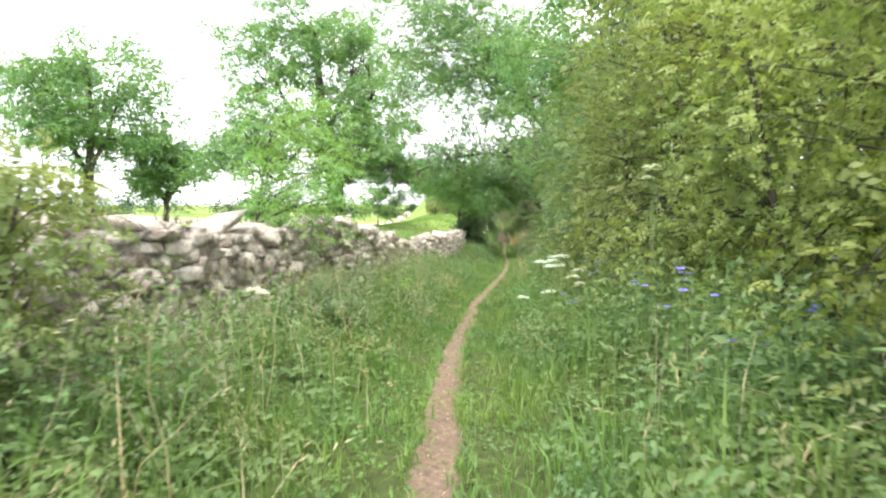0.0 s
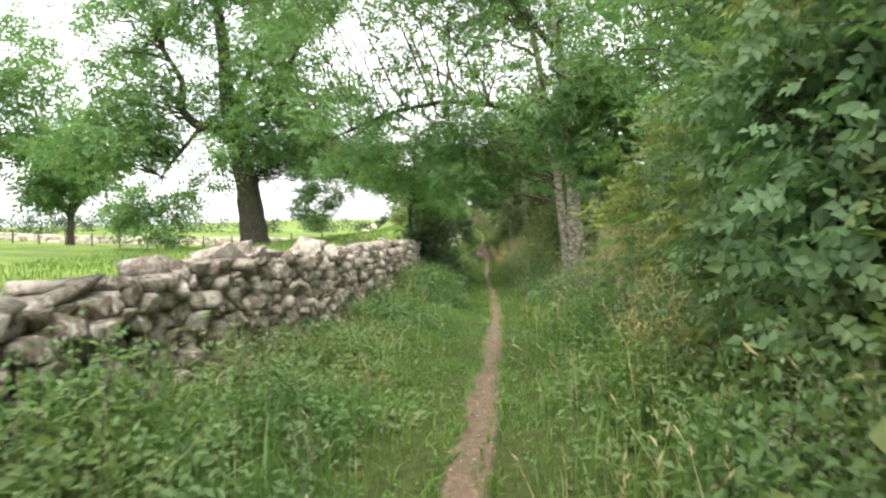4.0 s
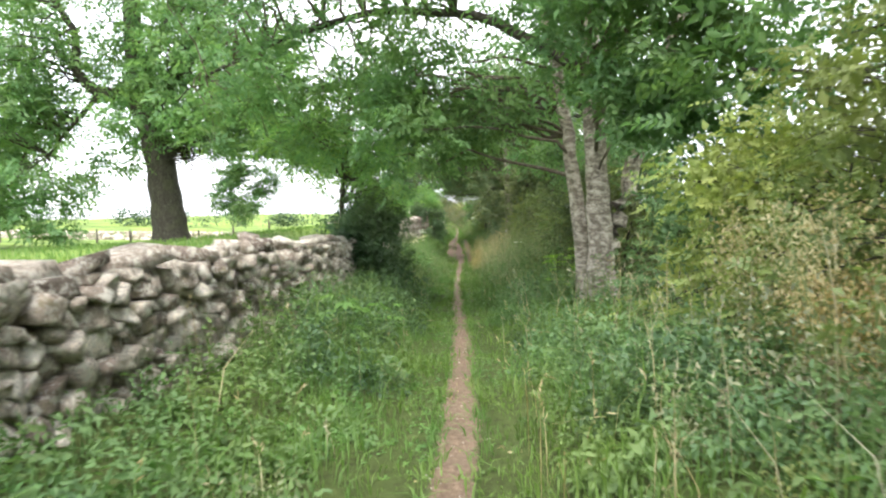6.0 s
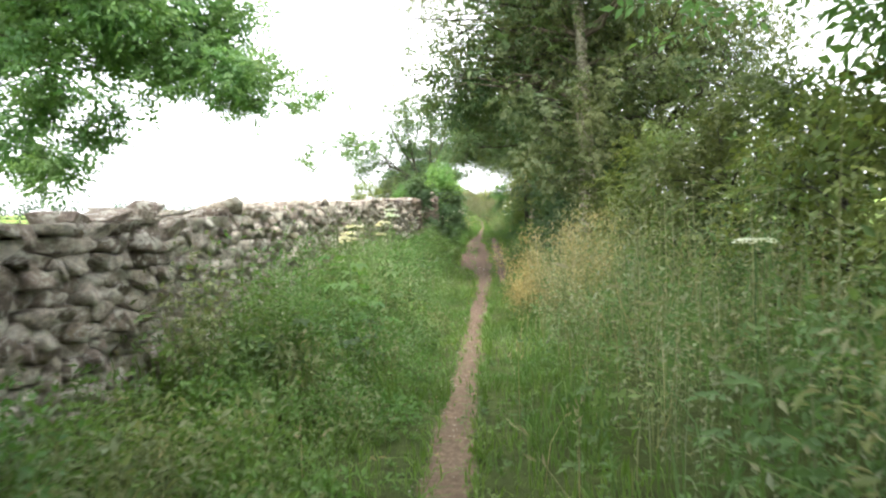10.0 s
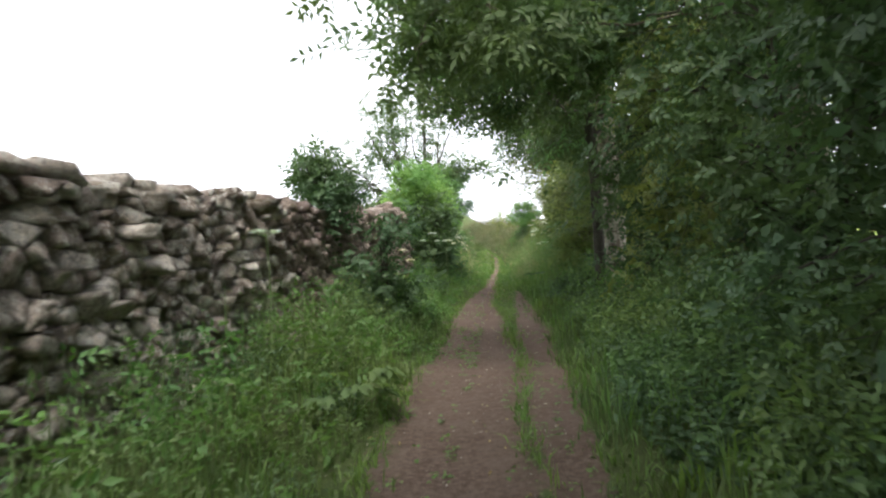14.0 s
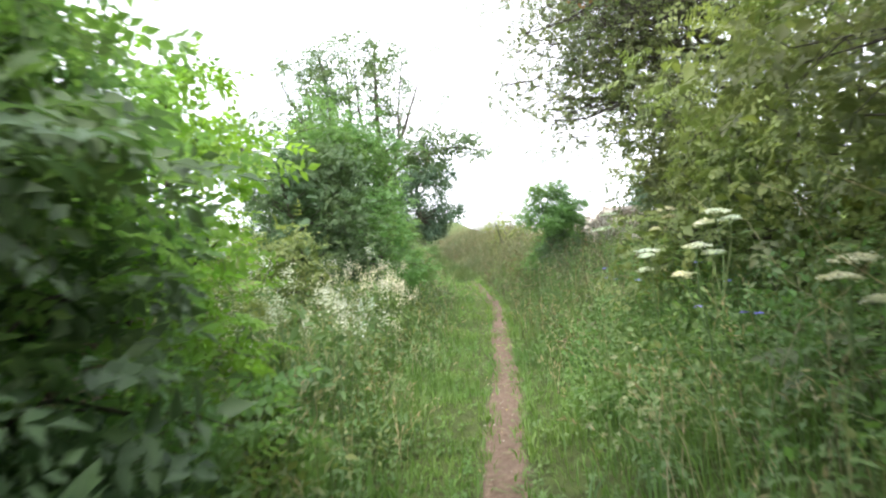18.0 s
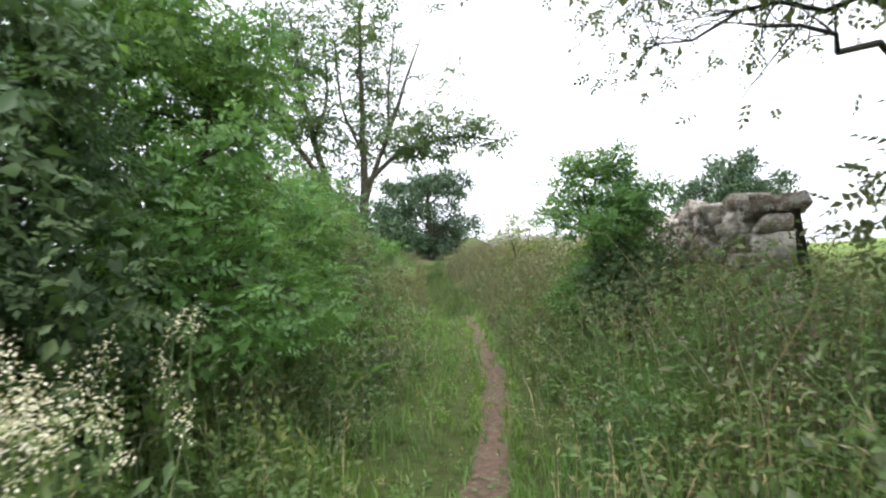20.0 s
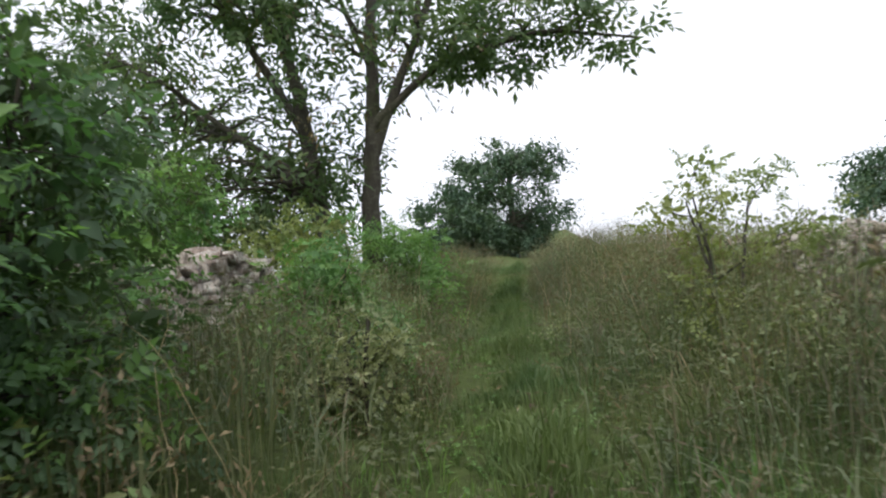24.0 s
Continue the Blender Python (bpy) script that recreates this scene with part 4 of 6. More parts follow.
for y, sd in [(2.6, 381), (5.4, 383), (8.2, 385), (11.0, 387)]:
    shrub("hedge_shrub", "tall hawthorn at the back of the hedge", "hedge shrub", float(lane_x(y)) + 4.7, y, 2.6, 4.6, M_HAW, sd, 0.075, per=10, group="hedge along the lane", deep=2.8, keep=0.7)
for y, off, w, h, mat in [(39.2, 3.3, 2.4, 2.7, M_HAWD), (41.8, 3.6, 2.4, 2.4, M_HAW), (44.3, 3.9, 2.4, 2.3, M_HAW), (46.8, 3.8, 2.4, 2.4, M_HAW), (49.4, 3.7, 2.6, 2.8, M_HAWD), (52.0, 3.3, 2.2, 2.7, M_HAW),
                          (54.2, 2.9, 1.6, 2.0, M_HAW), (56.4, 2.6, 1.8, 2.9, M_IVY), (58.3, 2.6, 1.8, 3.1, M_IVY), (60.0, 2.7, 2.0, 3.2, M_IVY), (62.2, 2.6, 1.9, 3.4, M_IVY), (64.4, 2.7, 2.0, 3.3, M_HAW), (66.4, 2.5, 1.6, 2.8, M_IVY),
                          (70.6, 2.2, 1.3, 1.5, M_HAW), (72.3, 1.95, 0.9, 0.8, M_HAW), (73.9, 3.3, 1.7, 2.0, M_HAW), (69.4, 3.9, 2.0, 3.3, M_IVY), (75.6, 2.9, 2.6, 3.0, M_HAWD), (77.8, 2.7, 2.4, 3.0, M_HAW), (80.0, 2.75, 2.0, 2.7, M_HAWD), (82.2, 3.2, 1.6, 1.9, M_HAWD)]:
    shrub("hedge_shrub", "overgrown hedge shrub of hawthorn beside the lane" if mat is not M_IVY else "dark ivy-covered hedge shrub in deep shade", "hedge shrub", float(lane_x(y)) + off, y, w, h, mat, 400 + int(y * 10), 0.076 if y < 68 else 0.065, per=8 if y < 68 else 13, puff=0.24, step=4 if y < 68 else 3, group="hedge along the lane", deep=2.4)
for y, off, w, h, sd in [(23.0, 2.75, 1.7, 2.9, 597), (20.4, 2.2, 1.3, 2.5, 591), (21.9, 2.35, 1.3, 2.4, 593), (24.0, 2.5, 1.1, 1.5, 595)]:
    shrub("sycamore_bush", "broad-leaved blue-green sycamore growth at the hedge foot", "bush", float(lane_x(y)) + off, y, w, h, M_SYC if sd < 595 else M_HAWY, sd, 0.08 if sd < 595 else 0.065, 44, 0.34, 13, "loose", 1.6, 0.75)
# bushes on the wall side
shrub("elder_bush", "dark elder bush spilling over the wall", "bush", 1.55, 41.6, 1.8, 2.15, M_IVY, 601, 0.085, 36, 0.42, 8, "spray", 2.2, 0.45)
z0, rg = gz(0.9, 42.2), np.random.default_rng(603)
woody("ash_sapling", "light-green young ash growing behind the wall", "tree", (0.9, 42.2, z0), [(stem(0.9, 42.2, [(0.95, 42.2, z0 + 2.4), (1.3, 42, z0 + 5.4)]), 0.09, 0.03)],
      clump_list(rg, (1.0, 41.6, z0 + 4.6), (2.0, 2.2, 1.5), 20, 0.7) + clump_list(rg, (1.2, 41.2, z0 + 3.5), (1.8, 1.7, 0.9), 30, 0.5, 0.3, 0.9, 0.9) + clump_list(rg, (1.5, 43.4, z0 + 2.9), (1.3, 1.5, 0.6), 16, 0.42, 0.3, 0.8, 0.8) + clump_list(rg, (1.75, 42.5, z0 + 2.3), (0.8, 0.9, 0.5), 12, 0.36, 0.3, 0.8, 0.8), M_ASHL, M_BARKD, leaf=0.12, pairs=3, twigs=9, per_twig=4, slim=0.4, seed=604)
shrub("elder_bush", "small elder sprouting from the wall top", "bush", 3.4, 66.5, 0.9, 2.4, M_IVY, 611, 0.08, 13, 0.26, 7, "spray", 0.9, 0.45)
shrub("elder_bush", "dark shrub growing in front of the wall", "bush", 4.2, 66.2, 0.8, 1.7, M_IVY, 613, 0.08, 12, 0.3, 9, "loose", 1.2)
shrub("sycamore_bush", "leafy green bush against the wall end", "bush", 4.32, 75.0, 1.6, 2.9, M_ASHL, 621, 0.068, 80, 0.34, 15, "loose", 1.7, 0.62)
shrub("sycamore_bush", "bright green leafy bush behind a darker one", "bush", 4.35, 76.8, 1.3, 2.9, M_YEL, 625, 0.08, 26, 0.32, 14, "loose", 1.4, 0.6)
# Dark leaves paint the shadow side of the two brighter bushes.
shrub("sycamore_bush", "lower growth of a leafy bush, its shade put in the leaf colour", "bush", 4.7, 74.4, 1.2, 1.9, M_IVY, 623, 0.09, 24, 0.34, 12, "loose", 1.5, 0.6)
# Bush at y 82.6: M_IVY puts its shade into the leaf colour.
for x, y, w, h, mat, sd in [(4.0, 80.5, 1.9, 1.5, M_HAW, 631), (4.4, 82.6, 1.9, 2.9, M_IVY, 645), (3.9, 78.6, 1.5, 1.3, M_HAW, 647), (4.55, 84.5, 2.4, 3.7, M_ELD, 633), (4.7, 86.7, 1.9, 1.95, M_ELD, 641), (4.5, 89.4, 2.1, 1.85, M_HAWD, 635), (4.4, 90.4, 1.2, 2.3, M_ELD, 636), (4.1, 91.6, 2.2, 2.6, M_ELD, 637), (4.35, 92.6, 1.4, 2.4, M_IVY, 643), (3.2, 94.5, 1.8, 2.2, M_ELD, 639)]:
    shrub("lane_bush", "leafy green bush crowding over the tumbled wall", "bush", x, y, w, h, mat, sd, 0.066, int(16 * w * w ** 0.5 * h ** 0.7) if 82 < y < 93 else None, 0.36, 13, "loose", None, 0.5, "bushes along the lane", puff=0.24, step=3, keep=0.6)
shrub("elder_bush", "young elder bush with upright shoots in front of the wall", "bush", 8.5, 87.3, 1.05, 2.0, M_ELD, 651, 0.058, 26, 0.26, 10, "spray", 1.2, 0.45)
# Added low bush; its dark leaves stand in for the deep shade here.
shrub("lane_bush", "low growth at the foot of the elder bush, coloured as shade", "bush", 8.75, 87.0, 1.1, 0.95, M_IVY, 655, 0.05, 26, 0.26, 10, "spray", 1.3, 0.45)
shrub("lane_bush", "wild rose bush with arching shoots beside the wall", "bush", 8.3, 96.6, 1.4, 1.6, M_HAW, 653, 0.06, 10, 0.3, 6)

z0, rg = gz(-2.85, 10.6), np.random.default_rng(661)
woody("ash_sapling", "slender young ash sapling growing behind the wall", "tree", (-2.85, 10.6, z0), [(stem(-2.85, 10.6, [(-2.8, 10.6, z0 + 1.2), (-2.5, 10.6, z0 + 2.8)]), 0.025, 0.01)],
      clump_list(rg, (-2.1, 10.6, z0 + 2.6), (0.95, 0.8, 0.75), 20, 0.4) + clump_list(rg, (-1.9, 9.9, z0 + 1.75), (0.7, 0.9, 0.6), 16, 0.34), M_ASHL, M_BARKD, leaf=0.075, pairs=3, twigs=7, per_twig=3.4, slim=0.42, seed=662, tangle=True)
shrub("lane_bush", "olive-green bush overgrowing the wall", "bush", -2.25, 3.3, 1.1, 1.75, M_HAW, 663, 0.06, 22, 0.4, 14, "loose", 1.3, 0.55)
for x, y, w, h, sd in [(-1.6, 8.6, 1.0, 0.6, 691), (-1.5, 10.2, 0.9, 0.65, 693)]:
    shrub("tangled_weeds", "pale green tangle of cleavers and hogweed against the wall", "tall weeds", x, y, w, h, M_PALE, sd, 0.05, 22, 0.32, 12, "loose", 1.3, 0.4, "tangles by the wall")

for x, y, w, h, mat, sd in [(9.3, 90.5, 1.2, 0.9, M_HAW, 671), (9.2, 92.8, 1.3, 0.9, M_HAWD, 673), (9.3, 99.5, 1.3, 0.9, M_HAW, 675), (4.3, 97.5, 1.2, 1.3, M_ELD, 677), (3.2, 99.5, 1.8, 1.7, M_HAW, 679), (4.2, 101.5, 1.8, 1.6, M_ELD, 681), (2.0, 97.5, 2.2, 2.3, M_ELD, 683), (0.6, 100.5, 2.8, 2.6, M_HAWD, 685), (-1.2, 97.0, 2.6, 2.4, M_HAW, 687)]:
    shrub("lane_bush", "low thorny bush tangled with tall weeds", "bush", x, y, w, h, mat, sd, 0.07, None, 0.35, 12, "loose", None, 0.55, "bushes along the lane")

# ---- fields: far hedges, far wall, fence ----
for x0, y0, x1, y1, h, sd in [(-120, 150, -20, 205, 4.2, 701), (-20, 215, 60, 190, 3.4, 702), (-110, 95, -60, 150, 4.2, 703), (30, 118, 90, 150, 2.4, 704)]:
    rg = np.random.default_rng(sd)
    n = int(math.hypot(x1 - x0, y1 - y0) / 2.2)
    t = rg.uniform(0, 1, n)
    cx, cy = x0 + (x1 - x0) * t + rg.normal(size=n) * 0.5, y0 + (y1 - y0) * t + rg.normal(size=n) * 0.5
    p = np.stack([cx, cy, ground_z(cx, cy) + h * rg.uniform(0.15, 0.75, n)], 1)
    q = np.repeat(p, 150, 0) + rg.normal(size=(n * 150, 3)) * [1.1, 1.1, h * 0.24]
    ob = mesh_obj("distant_hedge", *loose_leaves(q, rg, 0.5, 0.7), M_FAR)
    tagged(ob, "distant field hedge, dark green and uneven", "hedge", kind="stuff")


def post(x, y, h=1.15, r=0.05, seed=0):
    rg = np.random.default_rng(seed)
    z0 = gz(x, y)
    dx, dy = rg.normal(size=2) * 0.03
    t = thing("fence_post", (x, y, z0), "weathered wooden fence post standing in the field", "fence post", "fence posts")
    part("post", tube([(x, y, z0 - 0.3), (x + dx * 0.5, y + dy * 0.5, z0 + h * 0.5), (x + dx, y + dy, z0 + h), (x + dx, y + dy, z0 + h + 0.01)], [r, r, r * 0.95, 0.005], 6), M_WOOD, t)


for k in range(16):
    post(-46 + k * 2.6, 84 - k * 0.55, 1.25, 0.07, 800 + k)

for k in range(9):
    post(-30 + k * 3.4, 112 + k * 0.9, 1.2, 0.08, 830 + k)

# ---- verge: grass, weeds, stalks, flowers ----


def verge_points(rng, n, y0, y1, near, far, side, power=1.0):
    y = rng.uniform(y0, y1, n)
    d = near + (far - near) * rng.uniform(0, 1, n) ** power
    x = lane_x(y) + side * d
    return x, y, d


def blades(x, y, h, rng, width=0.008, lean=0.45, sink=0.03):
    """Bent grass blades, widest at the bend."""
    n = len(x)
    z = ground_z(x, y) - sink
    a, tilt = rng.uniform(0, 6.283, n), rng.normal(size=n) * lean * 0.5 + lean * 0.5
    dx, dy = np.cos(a), np.sin(a)
    p0 = np.stack([x, y, z], 1)
    p1 = p0 + np.stack([dx * tilt * h * 0.22, dy * tilt * h * 0.22, h * 0.55], 1)
    p2 = p0 + np.stack([dx * tilt * h * 0.75, dy * tilt * h * 0.75, h * (1 - 0.25 * np.abs(tilt))], 1)
    b = a + rng.uniform(1.0, 2.1, n)
    s = np.stack([np.cos(b), np.sin(b), 0 * b], 1) * (width * rng.uniform(0.6, 1.5, n))[:, None]
    v = np.stack([p0, p1 + s, p1 - s, p2], 1).reshape(-1, 3)
    k = np.arange(n)[:, None] * 4
    return v, np.concatenate([k + [0, 1, 2], k + [2, 1, 3]], 1).reshape(-1, 3)


def patchy(x, y, scale, seed):
    """Smooth uneven patches between 0 and 1."""
    a, b = x / scale, y / scale
    v = np.sin(a * 1.7 + seed) * np.sin(b * 1.3 + seed * 2.1) + np.sin(a * 0.9 - b * 1.9 + seed * 0.7) + 0.6 * np.sin(a * 3.3 + b * 2.7 + seed * 1.9)
    return ease(0.5 + v * 0.32)


def bared(y, side):
    """Where the growth at the wall foot stays low."""
    low = np.interp(y, [21, 23, 30, 32, 42, 43, 45, 46.5, 66.5, 68, 73, 74], [1, 0.36, 0.4, 1, 1, 0.5, 0.5, 1, 1, 0.5, 0.5, 1])
    return low if side < 0 else np.interp(y, [24, 27, 36, 38], [1, 0.6, 0.6, 1])


def tall_at(d, y, side):
    """How tall the verge stands d metres from the path."""
    wild = np.interp(y, [0, 16, 22, 50, 56, 76, 84, 95], [0.75, 0.75, 0.75, 0.85, 0.75, 0.85, 0.95, 1.0])
    return (0.1 + 0.28 * ease((d - 0.2) / 1.1)) * wild * bared(y, side)


def at_ash_foot(x, y):
    """Low growth in front of the ash beside the lane."""
    return (x > 4.3) & (x < 6.4) & (y > 32.4) & (y < 37.3)


def tussocks(x, y, d, side, rng, each=7, width=0.0062):
    """Blades in tufts that share a lean."""
    n = len(x)
    h = tall_at(d, y, side) * (0.45 + 0.95 * patchy(x, y, 0.8, 3 + side)) * rng.uniform(0.7, 1.25, n)
    r = 0.03 + 0.07 * rng.uniform(0, 1, n)
    bx, by, bh = np.repeat(x, each), np.repeat(y, each), np.repeat(h, each) * rng.uniform(0.45, 1.15, n * each)
    bx = bx + rng.normal(size=n * each) * np.repeat(r, each)
    by = by + rng.normal(size=n * each) * np.repeat(r, each)
    return blades(bx, by, bh, rng, width, 0.75)


left_w = lambda y: lane_x(y) - wall_x(y)
rng = np.random.default_rng(900)
for name, y0, y1, n, wide in [("verge_grass", 1, 30, 3000, 2.4), ("verge_grass", 30, 57, 2800, 2.4), ("verge_grass", 57, 72, 1500, 2.4), ("verge_grass", 72, 84, 1500, 2.4), ("verge_grass", 84, 116, 3200, 4.5)]:
    got = []
    for side in (-1, 1):
        x, y, d = verge_points(rng, n, y0, y1, 0.15, wide - (0.4 if side < 0 else 0), side, 1.5)
        clear = (y > 56) & (y < 71)
        path = np.array([foot_c(v) for v in y])
        keep = (np.abs(x - path) > 0.5 * np.array([foot_w(v) for v in y]) - 0.03) & ~(clear & (side > 0) & (np.abs(d - 0.48) < 0.17))
        keep &= ~((y > 57) & (y < 70.5) & (side > 0) & (d > 1.05))
        keep &= ~((y > 38) & (y < 56) & (side > 0) & (d > 1.0))
        if side < 0:
            keep &= d < left_w(y) - 0.05
        got.append(tussocks(x[keep], y[keep], d[keep], side, rng))
    # The stretch from y 57 gets its shade from the darker blade colour.
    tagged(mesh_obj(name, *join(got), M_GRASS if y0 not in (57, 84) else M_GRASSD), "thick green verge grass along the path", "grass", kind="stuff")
# short grass beside the path, leaning over its edges
n = 44000
y = rng.uniform(1, 94, n)
d = rng.uniform(0, 1, n) ** 1.3 * 1.08 - 0.07
side = np.where(rng.uniform(0, 1, n) < 0.5, -1, 1)
x = np.array([foot_c(v) + s * (foot_w(v) / 2 + e) for v, s, e in zip(y, side, d)])
rut = (y > 57) & (y < 71.5) & (np.abs(x - lane_x(y) - 0.48) < 0.16)
x, y, d = x[~rut], y[~rut], d[~rut]
h = (0.05 + 0.17 * ease(d / 0.7)) * rng.uniform(0.5, 1.5, len(x)) * (0.6 + 0.8 * patchy(x, y, 0.5, 4))
tagged(mesh_obj("path_side_grass", *blades(x, y, h, rng, 0.0058, 0.9), M_GRASS), "short trodden grass beside the earth path", "grass", kind="stuff")

# ragged tufts on the edges of the path
n = 2600
y = rng.uniform(1, 92, n)
side = np.where(rng.uniform(0, 1, n) < 0.5, -1, 1)
x = np.array([foot_c(v) + s * (foot_w(v) / 2 + e) for v, s, e in zip(y, side, rng.normal(size=n) * 0.035 + 0.02)])
bx, by = np.repeat(x, 6) + rng.normal(size=n * 6) * 0.025, np.repeat(y, 6) + rng.normal(size=n * 6) * 0.05
tagged(mesh_obj("edge_tufts", *blades(bx, by, rng.uniform(0.05, 0.2, n * 6), rng, 0.006, 1.3), M_GRASS), "small ragged grass tufts on the path edges", "grass", kind="stuff")

# thin grass that closes over the faint end of the path
x, y, d = verge_points(rng, 1900, 92, 116, 0.0, 0.5, 1)
x = x - 0.25
got = tussocks(x, y, d + 0.5, 1, rng)
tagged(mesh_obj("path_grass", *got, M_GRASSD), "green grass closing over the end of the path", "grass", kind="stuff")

# field grass close behind the walls and on the rise
x, y = rng.uniform(-14, 3, 26000), rng.uniform(15, 100, 26000)
keep = x < wall_x(y) - 0.7
x, y = x[keep], y[keep]
tagged(mesh_obj("field_grass", *blades(x, y, rng.uniform(0.1, 0.3, len(x)), rng, 0.02), M_GRASS), "short bright pasture grass", "grass", kind="stuff")

# straw-coloured seeding grasses
SG, RG = "pale straw-coloured seeding grass leaning over", "reddish-brown seeding grass on the rise"
for label, y0, y1, n, lo, hi, mat, side, wide in [(SG, 2, 18, 900, 0.6, 1.2, M_STRAW, -1, 2.6), (SG, 18, 52, 350, 0.45, 0.85, M_STRAW, -1, 2.5), (SG, 2, 56, 700, 0.5, 1.05, M_STRAW, 1, 2.5), (SG, 38, 52, 110, 0.9, 1.5, M_STRAW, 1, 2.8), (SG, 16, 31, 420, 0.8, 1.35, M_STRAW, 1, 2.4), (SG, 74, 88, 900, 0.5, 1.0, M_STRAW, -1, 2.5), (SG, 72, 88, 900, 0.5, 1.0, M_STRAW, 1, 2.5),
                                                  (RG, 91, 118, 15000, 0.6, 1.15, M_SEED, 1, 6.0), (RG, 92, 118, 7000, 0.55, 1.05, M_SEED, -1, 4.5)]:
    x, y, d = verge_points(rng, n, y0, y1, 0.5, wide, side)
    keep = rng.uniform(0, 1, n) < patchy(x, y, 1.1, 8 + side)
    if side < 0:
        keep &= d < left_w(y) - 0.1
    x, y, d = x[keep], y[keep], d[keep]
    h = rng.uniform(lo, hi, len(x)) * (0.6 + 0.4 * ease((d - 0.5) / 1.0))
    st = blades(x, y, h, rng, 0.0026, 1.35 if mat is M_SEED else 0.95)
    tip = st[0].reshape(-1, 4, 3)[:, 3]
    mid = st[0].reshape(-1, 4, 3)[:, 1]
    heads = []
    for s in range(4):
        heads.append(leaves(tip + (mid - tip) * (0.1 * s) + rng.normal(size=tip.shape) * 0.008, unit(tip - mid) + rng.normal(size=tip.shape) * 0.4, rng.normal(size=tip.shape), 0.05, 0.01))
    tagged(mesh_obj("seeding_grass", *join([st] + heads), mat), label, "grass", kind="stuff")


# long arching grass mixed into the verge growth
for y0, y1, n, mat in [(2, 38, 3600, M_GRASS), (38, 57, 2200, M_WEED), (70, 82, 2600, M_WEED), (81, 92, 2000, M_DULL), (88, 112, 7000, M_DULL)]:
    got = []
    for side in (-1, 1):
        x, y, d = verge_points(rng, n // 2, y0, y1, 0.45, 2.6, side)
        keep = (rng.uniform(0, 1, len(x)) < 0.25 + patchy(x, y, 0.9, 6 + side)) & ((side > 0) | (d < left_w(y) - 0.1))
        x, y, d = x[keep], y[keep], d[keep]
        h = (0.3 + 0.6 * ease((d - 0.4) / 1.0)) * rng.uniform(0.6, 1.2, len(x)) * bared(y, side)
        got.append(blades(x, y, h, rng, 0.006, 1.25))
    tagged(mesh_obj("arching_grass", *join(got), mat), "long soft grass arching over in the verge", "grass", kind="stuff")


def weeds(name, label, n, y0, y1, near, far, side, h0, h1, leaf, mat, seed, levels=5, slim=0.55, power=0.8):
    """Leafy stalks (nettle, dock, cow parsley leaves) joined as undergrowth."""
    rg = np.random.default_rng(seed)
    x, y, d = verge_points(rg, n, y0, y1, near, far, side, power)
    keep = rg.uniform(0, 1, n) < 0.15 + patchy(x, y, 1.3, seed * 0.7)
    keep &= ~(at_ash_foot(x, y) & (rg.uniform(0, 1, n) < 0.75))
    if side < 0:
        keep &= d < left_w(y) - 0.05
    x, y, d = x[keep], y[keep], d[keep]
    h = rg.uniform(h0, h1, len(x)) * (0.5 + 0.5 * ease((d - near) / 0.9)) * (0.6 + 0.5 * patchy(x, y, 0.9, seed)) * bared(y, side)
    z = ground_z(x, y)
    base = np.stack([x, y, z], 1)
    lean = rg.normal(size=(len(x), 3)) * [0.22, 0.22, 0] + [0, 0, 1]
    got = [blades(x, y, h, rg, 0.004, 0.1)]
    for k in range(levels):
        f = (k + 0.7) / levels
        a = rg.uniform(0, 6.283, len(x))
        for flip in (0, np.pi):
            dirv = np.stack([np.cos(a + flip), np.sin(a + flip), rg.uniform(-0.35, 0.35, len(x))], 1)
            size = leaf * rg.uniform(0.6, 1.3, len(x)) * (1.15 - 0.5 * f)
            got.append(leaves(base + lean * (h * f)[:, None], dirv, rg.normal(size=(len(x), 3)) * 0.3 + [0, 0, 1], size, size * slim))
    tagged(mesh_obj(name, *join(got), mat), label, "weeds", kind="stuff")


W = "dense leafy verge weeds, nettles and cow parsley"
weeds("verge_weeds", W, 2280, 2, 50, 0.7, 2.5, -1, 0.45, 0.95, 0.085, M_WEED, 910)
weeds("verge_weeds", W, 2000, 2, 38, 0.8, 2.8, 1, 0.45, 1.05, 0.085, M_WEED, 911)
weeds("verge_weeds", W, 900, 38, 56, 0.8, 2.8, 1, 0.45, 1.05, 0.055, M_WEED, 917)
weeds("verge_weeds", W, 1440, 50, 76, 0.7, 2.4, -1, 0.4, 0.9, 0.05, M_WEED, 912)
weeds("verge_weeds", W, 1140, 56, 65, 1.05, 2.6, 1, 0.45, 1.0, 0.08, M_WEED, 913)
weeds("verge_weeds", W, 900, 76, 86, 0.6, 2.6, -1, 0.4, 1.0, 0.07, M_WEED, 914)
weeds("verge_weeds", W, 1200, 85, 100, 0.5, 2.6, -1, 0.4, 0.9, 0.055, M_DULL, 949, 6, 0.45)
weeds("verge_weeds", W, 1080, 88, 100, 0.5, 2.6, 1, 0.4, 0.9, 0.055, M_DULL, 950, 6, 0.45)
weeds("verge_weeds", W, 900, 76, 86, 0.6, 2.8, 1, 0.4, 1.0, 0.07, M_WEED, 915)
weeds("grey_green_weeds", "tall grey-green weeds crowding the right bank", 260, 38.5, 56, 0.95, 2.9, 1, 1.0, 1.9, 0.05, M_GREY, 916, 14, 0.35)
weeds("verge_weeds", W, 900, 2, 34, 0.5, 2.3, -1, 0.4, 0.85, 0.075, M_WEED, 946, 5, 0.6)
